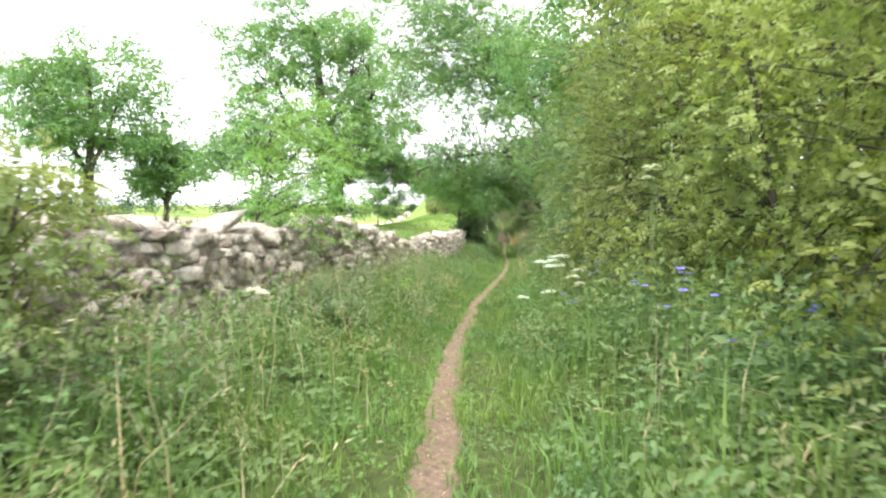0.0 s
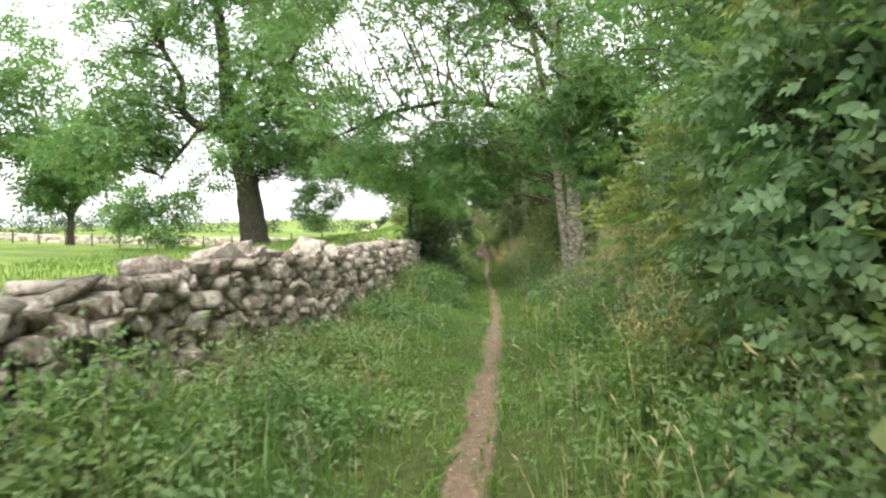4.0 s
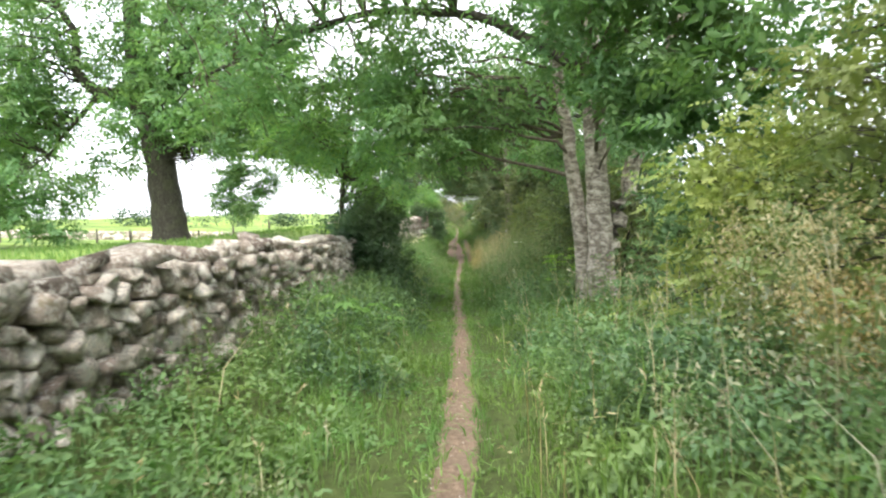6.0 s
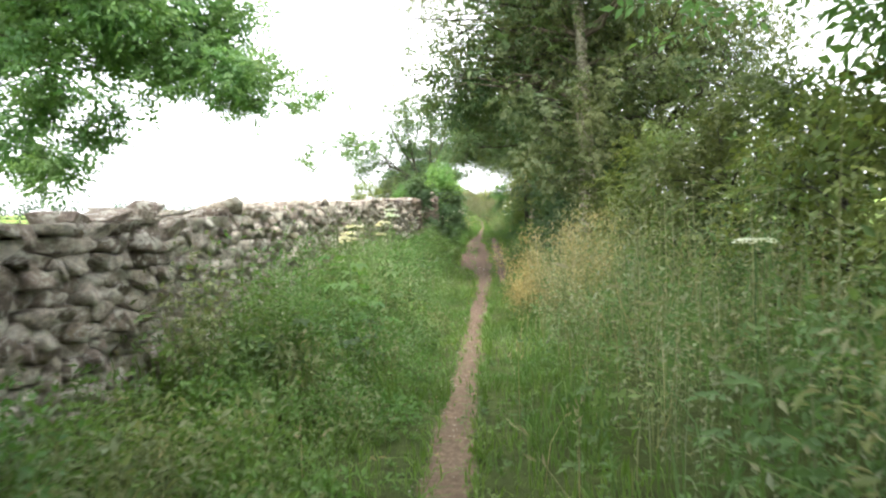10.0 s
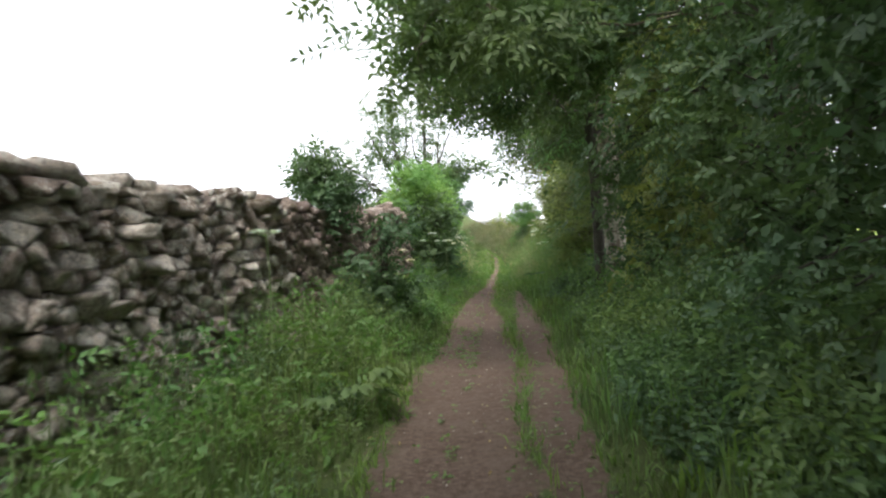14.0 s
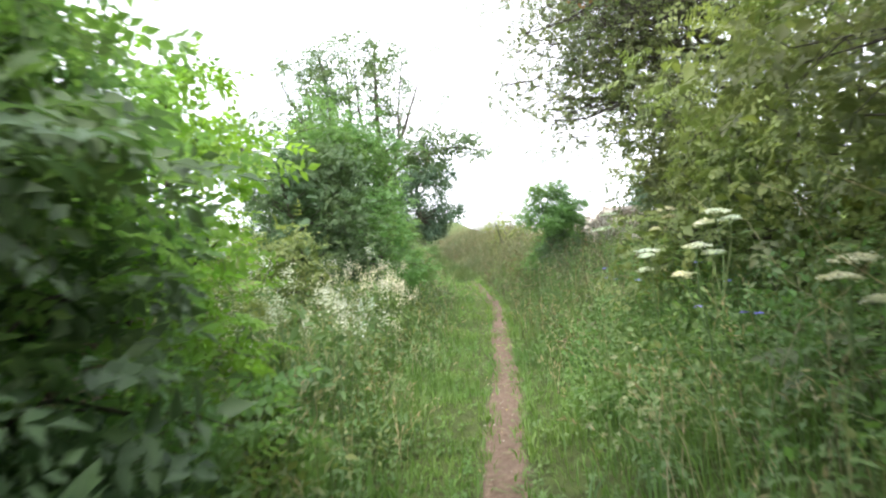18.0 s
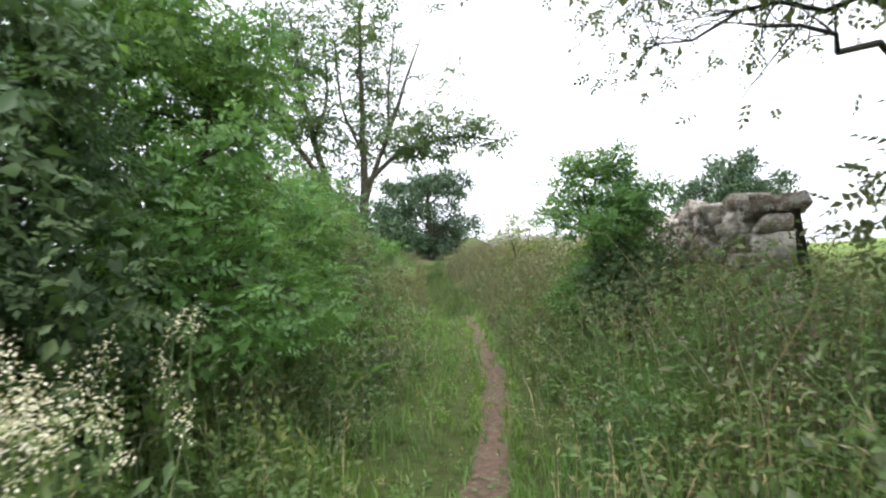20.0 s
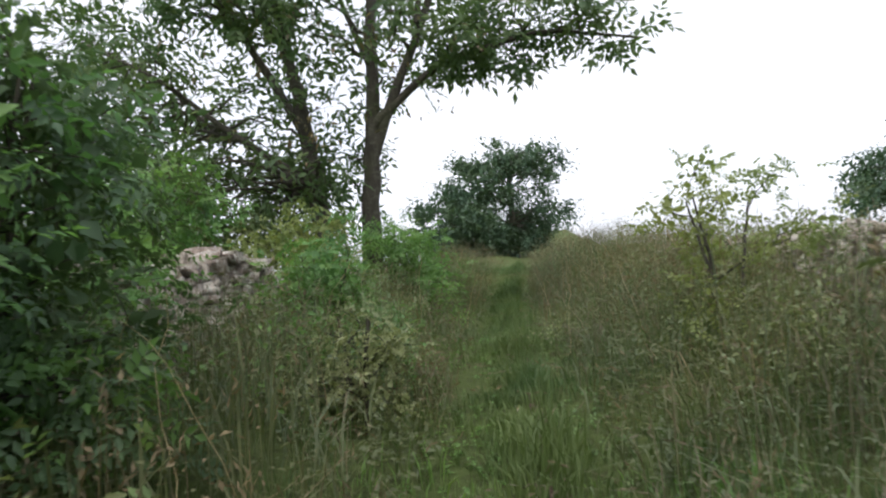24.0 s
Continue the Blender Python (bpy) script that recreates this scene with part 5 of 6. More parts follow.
weeds("verge_weeds", W, 1440, 2, 44, 0.6, 2.5, 1, 0.4, 0.9, 0.08, M_WEED, 947, 5, 0.55)
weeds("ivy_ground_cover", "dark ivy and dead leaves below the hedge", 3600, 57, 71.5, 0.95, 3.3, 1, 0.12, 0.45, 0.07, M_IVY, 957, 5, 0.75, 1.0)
weeds("verge_weeds", "dark dead-nettles and dock in the shade", 540, 29, 40, 1.0, 2.6, 1, 0.5, 0.95, 0.11, M_SYC, 948, 6, 0.6)
weeds("tall_weeds", "lush tall weeds and hogweed leaves below the wall", 450, 45.5, 55, 0.75, 2.1, -1, 0.7, 1.25, 0.085, M_WEED, 958, 7, 0.5)
weeds("tall_weeds", "tall olive weeds in front of the wall", 420, 12, 24, 1.15, 2.4, -1, 0.9, 1.5, 0.075, M_PALE, 941, 9, 0.35)
weeds("tall_weeds", "tall green nettles and weeds below the hedge", 800, 2, 28, 1.2, 2.7, 1, 0.8, 1.5, 0.08, M_WEED, 942, 8, 0.4)
weeds("tall_weeds", "tall rank weeds on the bank beside the faint path", 1000, 88.5, 110, 0.55, 2.9, 1, 0.9, 1.4, 0.07, M_DULL, 943, 8, 0.35)
weeds("tall_weeds", "tall rank weeds on the bank beside the faint path", 850, 82, 110, 0.6, 3.0, -1, 0.8, 1.35, 0.07, M_DULL, 944, 8, 0.35)
weeds("tall_weeds", "tall nettles and cow parsley beside the meadowsweet", 750, 72, 84, 0.8, 2.4, 1, 0.8, 1.4, 0.075, M_WEED, 945, 9, 0.4)
weeds("low_clover", "low clover and plantain at the path edge", 3500, 1, 100, 0.14, 0.7, 1, 0.05, 0.16, 0.045, M_WEED, 917, 2, 0.75, 1.3)
weeds("low_clover", "low clover and plantain at the path edge", 3500, 1, 100, 0.14, 0.7, -1, 0.05, 0.16, 0.045, M_ELD, 918, 2, 0.75, 1.3)


def ferny(label, n, y0, y1, near, far, side, h0, h1, leaf, mat, seed, levels=5):
    """Feathery plants: divided leaves in whorls up a stalk."""
    rg = np.random.default_rng(seed)
    x, y, d = verge_points(rg, n, y0, y1, near, far, side, 0.8)
    keep = rg.uniform(0, 1, n) < 0.2 + patchy(x, y, 1.0, seed)
    keep &= ~(at_ash_foot(x, y) & (rg.uniform(0, 1, n) < 0.75))
    if side < 0:
        keep &= d < left_w(y) - 0.05
    x, y, d = x[keep], y[keep], d[keep]
    h = rg.uniform(h0, h1, len(x)) * (0.5 + 0.5 * ease((d - near) / 0.8)) * bared(y, side)
    got = [blades(x, y, h, rg, 0.003, 0.15)]
    base = np.stack([x, y, ground_z(x, y)], 1)
    for k in range(levels):
        a = rg.uniform(0, 6.283, len(x))
        out = np.stack([np.cos(a), np.sin(a), 0.5 + 0 * a], 1)
        got.append(sprays(base + np.stack([0 * h, 0 * h, h * (k + 0.4) / levels], 1), rg, leaf * 1.1, 2, 0.0, 0.46, out * 2))
    tagged(mesh_obj("feathery_weeds", *join(got), mat), label, "weeds", kind="stuff")


FW = "feathery cow parsley leaves filling the verge"
ferny(FW, 1125, 2, 54, 0.6, 2.4, -1, 0.3, 0.8, 0.06, M_WEED, 931)
ferny(FW, 1425, 2, 56, 0.7, 2.6, 1, 0.35, 0.95, 0.06, M_WEED, 932)
ferny(FW, 675, 54, 78, 0.75, 2.4, -1, 0.3, 0.75, 0.06, M_ELD, 933)
ferny(FW, 262, 56, 64, 1.1, 2.5, 1, 0.4, 0.9, 0.055, M_WEED, 934)
ferny(FW, 675, 78, 92, 0.5, 2.5, -1, 0.35, 0.9, 0.045, M_WEED, 935)
ferny(FW, 675, 78, 92, 0.5, 2.6, 1, 0.35, 0.9, 0.045, M_WEED, 936)
ferny("brown-green dock and dry weeds on the rise", 450, 87, 112, 0.9, 5.0, 1, 0.4, 0.8, 0.028, M_SEED, 937, 5)
ferny("brown-green dock and dry weeds on the rise", 300, 90, 112, 0.9, 3.0, -1, 0.4, 0.8, 0.028, M_SEED, 938, 5)


def bracken(x, y, tall, seed):
    """A tuft of arching fern fronds, each a stalk with paired leaflets that carry small lobes."""
    rg, z0 = np.random.default_rng(seed), gz(x, y)
    t = thing("fern", (x, y, z0), "bright green fern with arching feathery fronds beside the lane", "fern", "ferns beside the lane")
    for k in range(8):
        a = k * 0.785 + rg.uniform(-0.3, 0.3)
        out, ln = np.array([math.cos(a), math.sin(a), 0.0]), tall * rg.uniform(0.8, 1.15)
        u = np.linspace(0, 1, 22)[:, None]
        spine = np.array([x, y, z0]) + out * (ln * 0.75 * u ** 1.3) + np.array([0, 0, 1.0]) * ln * (1.15 * u - 0.5 * u ** 2.6)
        across = np.cross(out, [0, 0, 1.0])
        q, way, size = [], [], []
        for i in range(4, 22):
            span = tall * 0.3 * math.sin(math.pi * min(1, (i - 2.5) / 20.5) ** 0.6) + 0.012
            ahead = unit(spine[i] - spine[i - 1])
            for hand in (-1, 1):
                rib = unit(across * hand + ahead * 0.45 - np.array([0, 0, 0.18]))
                for j in range(7):
                    v = (j + 0.5) / 7
                    foot = spine[i] + rib * span * v
                    for lobe in (-1, 1):
                        q.append(foot)
                        way.append(rib * 0.55 + ahead * lobe)
                        size.append(span * 0.26 * (1.05 - v) + 0.006)
        q, way, size = np.array(q), np.array(way), np.array(size) * rg.uniform(0.85, 1.15, len(size))
        flat = np.cross(across, spine[-1] - spine[8])
        flat = flat * (1 if flat[2] > 0 else -1)
        frond = part("frond", leaves(q, way, np.tile(unit(flat), (len(q), 1)) + rg.normal(size=q.shape) * 0.12, size, size * 0.5), M_YEL if k % 3 == 0 else M_ELD, t)
        part("stalk", tube(spine[::3], np.linspace(0.005, 0.0015, len(spine[::3])), 4), M_GRASS, frond)


for x, y, tall, sd in [(5.65, 86.6, 0.6, 1301), (5.2, 86.1, 0.75, 1302), (5.45, 87.3, 0.7, 1303), (5.15, 85.1, 0.7, 1304), (5.75, 85.6, 0.5, 1305)]:
    bracken(x, y, tall, sd)


def mounds(label, n, y0, y1, near, far, side, h0, h1, r0, r1, leaf, mats, seed, per=190, slim=0.5, lift=0.0):
    """Rounded leafy clumps with hollows between them: nettles, cleavers, cow parsley, young bramble."""
    rg = np.random.default_rng(seed)
    x, y, d = verge_points(rg, n, y0, y1, near, far, side, 0.9)
    ok = ~at_ash_foot(x, y)
    if side < 0:
        ok &= d < left_w(y) - 0.12
    x, y, d = x[ok], y[ok], d[ok]
    h = rg.uniform(h0, h1, len(x)) * (0.4 + 0.6 * ease((d - near) / 0.8)) * bared(y, side)
    r = rg.uniform(r0, r1, len(x)) * (0.65 + 0.35 * ease((d - near) / 0.8))
    z = ground_z(x, y) - 0.04
    pick = rg.integers(0, len(mats), len(x))
    grade = rg.uniform(0.7, 1.35, len(x))
    for k, mat in enumerate(mats):
        i = np.nonzero(pick == k)[0]
        if not len(i):
            continue
        c = np.repeat(i, per)
        m = len(c)
        u = unit(rg.normal(size=(m, 3)) * [1, 1, 0.9] + [0, 0, 0.25])
        a = np.arctan2(u[:, 1], u[:, 0])
        lobe = 1 + 0.22 * np.sin(3 * a + c * 1.7) + 0.16 * np.sin(7 * a + 5 * u[:, 2] + c * 2.9)
        out = rg.uniform(0, 1, m) ** 0.33 * lobe
        q = np.stack([x[c] + u[:, 0] * r[c] * out, y[c] + u[:, 1] * r[c] * out, z[c] + h[c] * np.clip(0.42 + 0.55 * u[:, 2] * out, 0.02, 1.3) + lift], 1)
        size = leaf * grade[c] * rg.uniform(0.6, 1.35, m)
        way = u * 0.7 + rg.normal(size=(m, 3)) * 0.6 - [0, 0, 0.2]
        got = [leaves(q, way, u * 0.5 + rg.normal(size=(m, 3)) * 0.45 + [0, 0, 0.7], size, size * slim)]
        stalk = rg.uniform(0, 1, m) < 0.05
        sx, sy = q[stalk, 0], q[stalk, 1]
        got.append(blades(sx, sy, np.maximum(0.1, q[stalk, 2] - ground_z(sx, sy)), rg, 0.004, 0.3))
        tagged(mesh_obj("verge_clumps", *join(got), mat), label, "weeds", kind="stuff")


MC = "rounded clumps of leafy verge weeds with dark hollows between"
mounds(MC, 26, 2.5, 7, 1.1, 2.5, -1, 0.45, 0.75, 0.3, 0.5, 0.05, [M_PALE, M_WEED], 1201)
mounds(MC, 80, 6.5, 23, 0.6, 2.1, -1, 0.35, 0.72, 0.28, 0.5, 0.055, [M_WEED, M_PALE, M_ELD, M_GRASS], 1202)
mounds(MC, 44, 22, 32, 0.55, 1.9, -1, 0.5, 0.85, 0.22, 0.4, 0.05, [M_WEED, M_ELD, M_PALE], 1203)
# Mostly the dark shrub leaf: the shade below the ash is in its colour.
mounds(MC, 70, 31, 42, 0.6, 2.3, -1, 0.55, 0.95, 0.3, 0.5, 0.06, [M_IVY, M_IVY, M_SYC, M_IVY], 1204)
mounds(MC, 90, 42.5, 57, 0.5, 2.1, -1, 0.85, 1.45, 0.26, 0.46, 0.045, [M_PALE, M_GRASS, M_ELD, M_WEED], 1205, 240, 0.45)
mounds(MC, 70, 42.5, 54, 0.3, 1.6, -1, 0.75, 1.25, 0.2, 0.36, 0.045, [M_WEED, M_PALE, M_ELD], 1221, 240, 0.4)
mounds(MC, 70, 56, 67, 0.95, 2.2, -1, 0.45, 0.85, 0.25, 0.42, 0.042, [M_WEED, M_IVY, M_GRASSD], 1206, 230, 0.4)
mounds(MC, 50, 66, 76, 0.7, 2.0, -1, 0.5, 0.9, 0.26, 0.45, 0.055, [M_WEED, M_ELD, M_IVY], 1207)
mounds(MC, 70, 75.5, 86, 0.65, 2.4, -1, 0.7, 1.2, 0.3, 0.5, 0.05, [M_PALE, M_WEED, M_HAW], 1208)
mounds(MC, 150, 85, 112, 0.6, 3.2, -1, 0.75, 1.15, 0.3, 0.55, 0.05, [M_DULL, M_ELD, M_HAWD, M_SEED], 1209)
mounds(MC, 46, 2.5, 10, 0.75, 2.5, 1, 0.6, 1.1, 0.3, 0.5, 0.058, [M_WEED, M_SYC, M_PALE], 1211)
mounds(MC, 90, 10, 28, 0.75, 2.2, 1, 0.5, 0.95, 0.28, 0.48, 0.055, [M_WEED, M_GRASS, M_ELD], 1212)
mounds("straw-flecked bushy growth leaning out of the hedge", 40, 17, 30, 1.45, 2.6, 1, 1.1, 1.8, 0.35, 0.55, 0.045, [M_GREY, M_HAW, M_GREY, M_SEED], 1213, 260)
mounds(MC, 70, 28, 38.5, 0.75, 2.8, 1, 0.6, 1.05, 0.28, 0.5, 0.06, [M_WEED, M_SYC, M_IVY], 1214)
mounds("tangled grey-green cleavers and bedstraw heaped over the bank", 30, 38.5, 42.3, 0.95, 3.0, 1, 0.7, 1.95, 0.32, 0.6, 0.046, [M_PALE, M_IVY, M_WEED, M_HAWD], 1215, 260, 0.4)
mounds("tangled grey-green cleavers and bedstraw heaped over the bank", 95, 42.3, 54, 0.95, 3.0, 1, 0.7, 1.95, 0.3, 0.55, 0.042, [M_GREY, M_PALE, M_WEED, M_GREY], 1222, 260, 0.4)
mounds(MC, 70, 53, 66, 1.05, 2.5, 1, 0.6, 1.0, 0.3, 0.5, 0.055, [M_WEED, M_IVY, M_WEED], 1216)
mounds(MC, 34, 66, 73, 1.0, 2.2, 1, 0.45, 0.8, 0.28, 0.42, 0.055, [M_WEED, M_ELD], 1217)
mounds(MC, 62, 72, 80.5, 0.75, 2.5, 1, 0.7, 1.25, 0.3, 0.5, 0.055, [M_WEED, M_PALE, M_ELD], 1218)
mounds("straw-brown tangle of dying weeds below the wall", 50, 80, 87, 0.8, 2.7, 1, 0.6, 1.1, 0.3, 0.5, 0.045, [M_DULL, M_PALE, M_SEED], 1220)
mounds(MC, 190, 84, 112, 0.55, 4.4, 1, 0.75, 1.2, 0.32, 0.6, 0.048, [M_DULL, M_SEED, M_PALE, M_HAWD], 1219)


def dead_stalks(label, n, y0, y1, near, far, side, h0, h1, seed):
    """Bent pale stalks of last year's weeds, some with dry heads."""
    rg, got = np.random.default_rng(seed), []
    x, y, d = verge_points(rg, n, y0, y1, near, far, side)
    for k in range(n):
        if side < 0 and d[k] > left_w(y[k]) - 0.1:
            continue
        h, a = rg.uniform(h0, h1), rg.uniform(0, 6.28)
        z0, r = gz(x[k], y[k]), h * rg.uniform(0.15, 0.7)
        top = (x[k] + math.cos(a) * r, y[k] + math.sin(a) * r, z0 + h * rg.uniform(0.7, 1.0))
        pts = bend((x[k], y[k], z0 - 0.04), top, rg, 7, 0.14, 0.02)
        got.append(tube(pts, np.linspace(0.0036, 0.0014, 7), 3))
    tagged(mesh_obj("dead_stalks", *join(got), M_STRAW), label, "dry stalks", kind="stuff")


DS = "bent straw-pale dead stalks rising out of the verge"
dead_stalks(DS, 60, 2.5, 14, 0.9, 2.4, -1, 0.8, 1.5, 951)
dead_stalks(DS, 40, 14, 26, 0.9, 2.2, -1, 0.6, 1.1, 952)
dead_stalks(DS, 50, 26, 56, 1.0, 2.4, 1, 0.7, 1.4, 953)
dead_stalks(DS, 40, 72, 84, 1.0, 2.2, 1, 0.8, 1.5, 954)
dead_stalks(DS, 40, 92, 104, 0.6, 3.0, 1, 0.8, 1.5, 955)
dead_stalks(DS, 26, 80, 104, 0.6, 2.4, -1, 0.8, 1.3, 956)


def withered(x, y, w, h, seed, label):
    """A clump of dead umbellifer stalks with withered ochre leaves."""
    rg, z0 = np.random.default_rng(seed), gz(x, y)
    t = thing("withered_hogweed", (x, y, z0), label, "dry plant")
    lv = []
    for k in range(22):
        a, r = rg.uniform(0, 6.28), rg.uniform(0, 0.4)
        top = np.array([x + math.cos(a) * w * 0.5 * rg.uniform(0.3, 1), y + math.sin(a) * w * 0.5 * rg.uniform(0.3, 1), z0 + h * rg.uniform(0.35, 1.05)])
        pts = bend((x + math.cos(a) * r * 0.5, y + math.sin(a) * r * 0.5, z0 - 0.05), top, rg, 6, 0.03, 0.02)
        part("stalk", tube(pts, np.linspace(0.007, 0.0025, 6), 4), M_STALK if k % 3 else M_STRAW, t)
        m = 150
        q = pts[3 + rg.integers(0, 3, m)] + rg.normal(size=(m, 3)) * [0.09, 0.09, 0.07]
        lv.append(loose_leaves(q, rg, 0.036, 0.36, 0.9))
    part("withered_leaves", join(lv), M_OCHRE, t)


withered(4.9, 28.8, 1.2, 1.25, 921, "withered ochre hogweed clump leaning from the hedge")
withered(5.2, 30.0, 1.2, 1.15, 922, "withered ochre hogweed clump leaning from the hedge")
withered(5.35, 50.2, 1.2, 1.25, 923, "golden-brown withered weed clump by the path")
withered(5.5, 49.5, 1.3, 1.35, 926, "golden-brown withered weed clump by the path")
withered(5.2, 51.4, 0.9, 1.0, 924, "golden-brown withered weed clump by the path")
withered(3.5, 22.5, 0.9, 0.9, 925, "dry brown weed clump at the hedge foot")
withered(4.15, 25.4, 1.0, 1.2, 926, "dry brown weed clump at the hedge foot")


def umbel(x, y, h, seed, size=0.11, lean=(0, 0), heads=3, label="hogweed in flower with flat cream heads on a tall stalk"):
    rg, z0 = np.random.default_rng(seed), gz(x, y)
    t = thing("hogweed_flower", (x, y, z0), label, "wild flower", "hogweed flowers")
    top = np.array([x + lean[0], y + lean[1], z0 + h])
    pts = bend((x, y, z0 - 0.05), top, rg, 6, 0.0, 0.015)
    part("stalk", tube(pts, np.linspace(0.008, 0.004, 6), 5), M_STALK, t, smooth=True)
    for k in range(heads):
        c = top + (np.zeros(3) if k == 0 else np.array([rg.normal() * size * 1.1, rg.normal() * size * 1.1, -rg.uniform(0.02, 0.2)]))
        s = size * (1 if k == 0 else rg.uniform(0.5, 0.85))
        if k:
            part("side_stalk", tube(bend(pts[3], c, rg, 4, 0.0, 0.02), np.linspace(0.004, 0.003, 4), 4), M_STALK, t)
        m = 26
        a, r = rg.uniform(0, 6.28, m), s * np.sqrt(rg.uniform(0, 1, m))
        disc = c + np.stack([np.cos(a) * r, np.sin(a) * r, 0.03 - (r / s) ** 2 * 0.02 + rg.normal(size=m) * 0.004], 1)
        rays = [tube([c - [0, 0, 0.03], q], [0.0016, 0.001], 3) for q in disc[:12]]
        pet = np.repeat(disc, 9, 0) + rg.normal(size=(m * 9, 3)) * [0.011, 0.011, 0.003]
        head = part("flower_head", leaves(pet, rg.normal(size=pet.shape) * [1, 1, 0.2], np.tile([[0, 0, 1.0]], (len(pet), 1)) + rg.normal(size=pet.shape) * 0.2, 0.016, 0.013), M_CREAM, t)
        part("ray_fan", join(rays), M_STALK, t).parent = head


def beside(y, off):
    return float(lane_x(y)) + off


for k, (y, off, h, s, n) in enumerate([(7.9, 1.25, 1.05, 0.11, 5), (8.3, 1.45, 0.85, 0.10, 4), (8.2, 1.2, 0.65, 0.09, 2), (6.4, 1.9, 1.7, 0.1, 4), (48.6, -1.2, 1.35, 0.1, 3), (49.6, -1.35, 1.2, 0.1, 3), (50.4, -1.1, 1.4, 0.09, 3), (52.2, -1.3, 1.5, 0.1, 4),
                                       (62.6, -1.75, 1.25, 0.13, 1), (72.2, -1.25, 1.15, 0.09, 3), (72.5, -1.0, 1.05, 0.09, 2), (69.5, -1.55, 0.9, 0.09, 2), (76.4, 1.25, 1.2, 0.075, 3), (77.0, 1.5, 1.3, 0.08, 3), (77.8, 1.35, 1.1, 0.075, 3), (75.2, 1.5, 1.0, 0.08, 3), (78.6, 1.6, 1.35, 0.08, 3),
                                       (73.8, 1.35, 0.85, 0.11, 2), (74.4, 1.7, 1.0, 0.1, 2), (80.2, 1.4, 1.4, 0.09, 3), (44.9, 1.9, 0.95, 0.13, 1), (5.6, -1.5, 0.75, 0.07, 2)]):
    umbel(beside(y, off), y, h, 940 + k, s, (0.06 * math.sin(k * 2.1), 0.05 * math.cos(k * 1.7)), n)


def cranesbill(x, y, h, seed):
    rg, z0 = np.random.default_rng(seed), gz(x, y)
    t = thing("meadow_cranesbill", (x, y, z0), "violet-blue meadow cranesbill flowering in the verge", "wild flower", "cranesbills")
    for k in range(3):
        top = np.array([x + rg.normal() * 0.1, y + rg.normal() * 0.1, z0 + h * rg.uniform(0.8, 1.1)])
        part("stalk", tube(bend((x, y, z0 - 0.03), top, rg, 5, 0, 0.02), np.linspace(0.004, 0.002, 5), 4), M_STALK, t)
        a = np.arange(5) * 1.2566 + rg.uniform(0, 1)
        d = np.stack([np.cos(a), np.sin(a), np.full(5, 0.35)], 1)
        part("flower", leaves(np.repeat(top[None], 5, 0), d, np.tile([[0, -0.5, 1.0]], (5, 1)), 0.034, 0.032), M_BLUE, t)


for k, (y, off, h) in enumerate([(4.5, 1.62, 0.85), (4.5, 2.0, 0.42), (4.5, 2.45, 0.6), (4.6, 2.7, 1.05), (6.0, 2.1, 0.7), (6.8, 2.2, 0.8), (8.6, 1.65, 0.95), (8.9, 1.8, 0.85), (8.4, 1.85, 0.75), (8.0, 1.35, 0.6), (5.6, 1.6, 0.75), (76.9, 1.6, 0.65), (77.8, 1.75, 0.9), (79.5, 1.5, 0.8), (80.4, 1.4, 0.85), (6.6, 1.9, 0.6)]):
    cranesbill(beside(y, off), y, h, 980 + k)


def meadowsweet(x, y, h, seed, label="creamy meadowsweet in bloom among the verge grass", bloom=M_CREAM):
    rg, z0 = np.random.default_rng(seed), gz(x, y)
    t = thing("meadowsweet", (x, y, z0), label, "wild flower", "meadowsweet")
    tufts = []
    for k in range(4):
        top = np.array([x + rg.normal() * 0.12, y + rg.normal() * 0.12, z0 + h * rg.uniform(0.75, 1.1)])
        pts = bend((x, y, z0 - 0.03), top, rg, 5, 0, 0.02)
        part("stalk", tube(pts, np.linspace(0.006, 0.003, 5), 4), M_STALK, t)
        q = top + rg.normal(size=(70, 3)) * [0.03, 0.03, 0.045]
        part("flower_plume", loose_leaves(q, rg, 0.014, 0.8), bloom, t)["kind"] = "stuff"
        q = pts[1 + rg.integers(0, 3, 14)] + rg.normal(size=(14, 3)) * 0.03
        tufts.append(loose_leaves(q, rg, 0.1, 0.4))
    part("leaf_tuft", join(tufts), M_WEED, t)["kind"] = "stuff"


rm = np.random.default_rng(77)
for k in range(26):
    y = rm.uniform(76.5, 82.5)
    meadowsweet(beside(y, -rm.uniform(0.9, 2.0)), y, rm.uniform(0.75, 1.25), 1000 + k)
for k in range(5):
    meadowsweet(beside(95.2 + 0.25 * k, -1.25 + 0.08 * k), 95.2 + 0.25 * k, 1.0, 1030 + k, "pale green flowering weed beside the faint path", M_PALE)


shrub("flowering_weed", "pale green flowering weed beside the faint path", "wild flower", 5.35, 95.0, 0.75, 1.05, M_PALE, 1041, 0.032, 16, 0.22, 16, "loose", 0.8, 0.6)


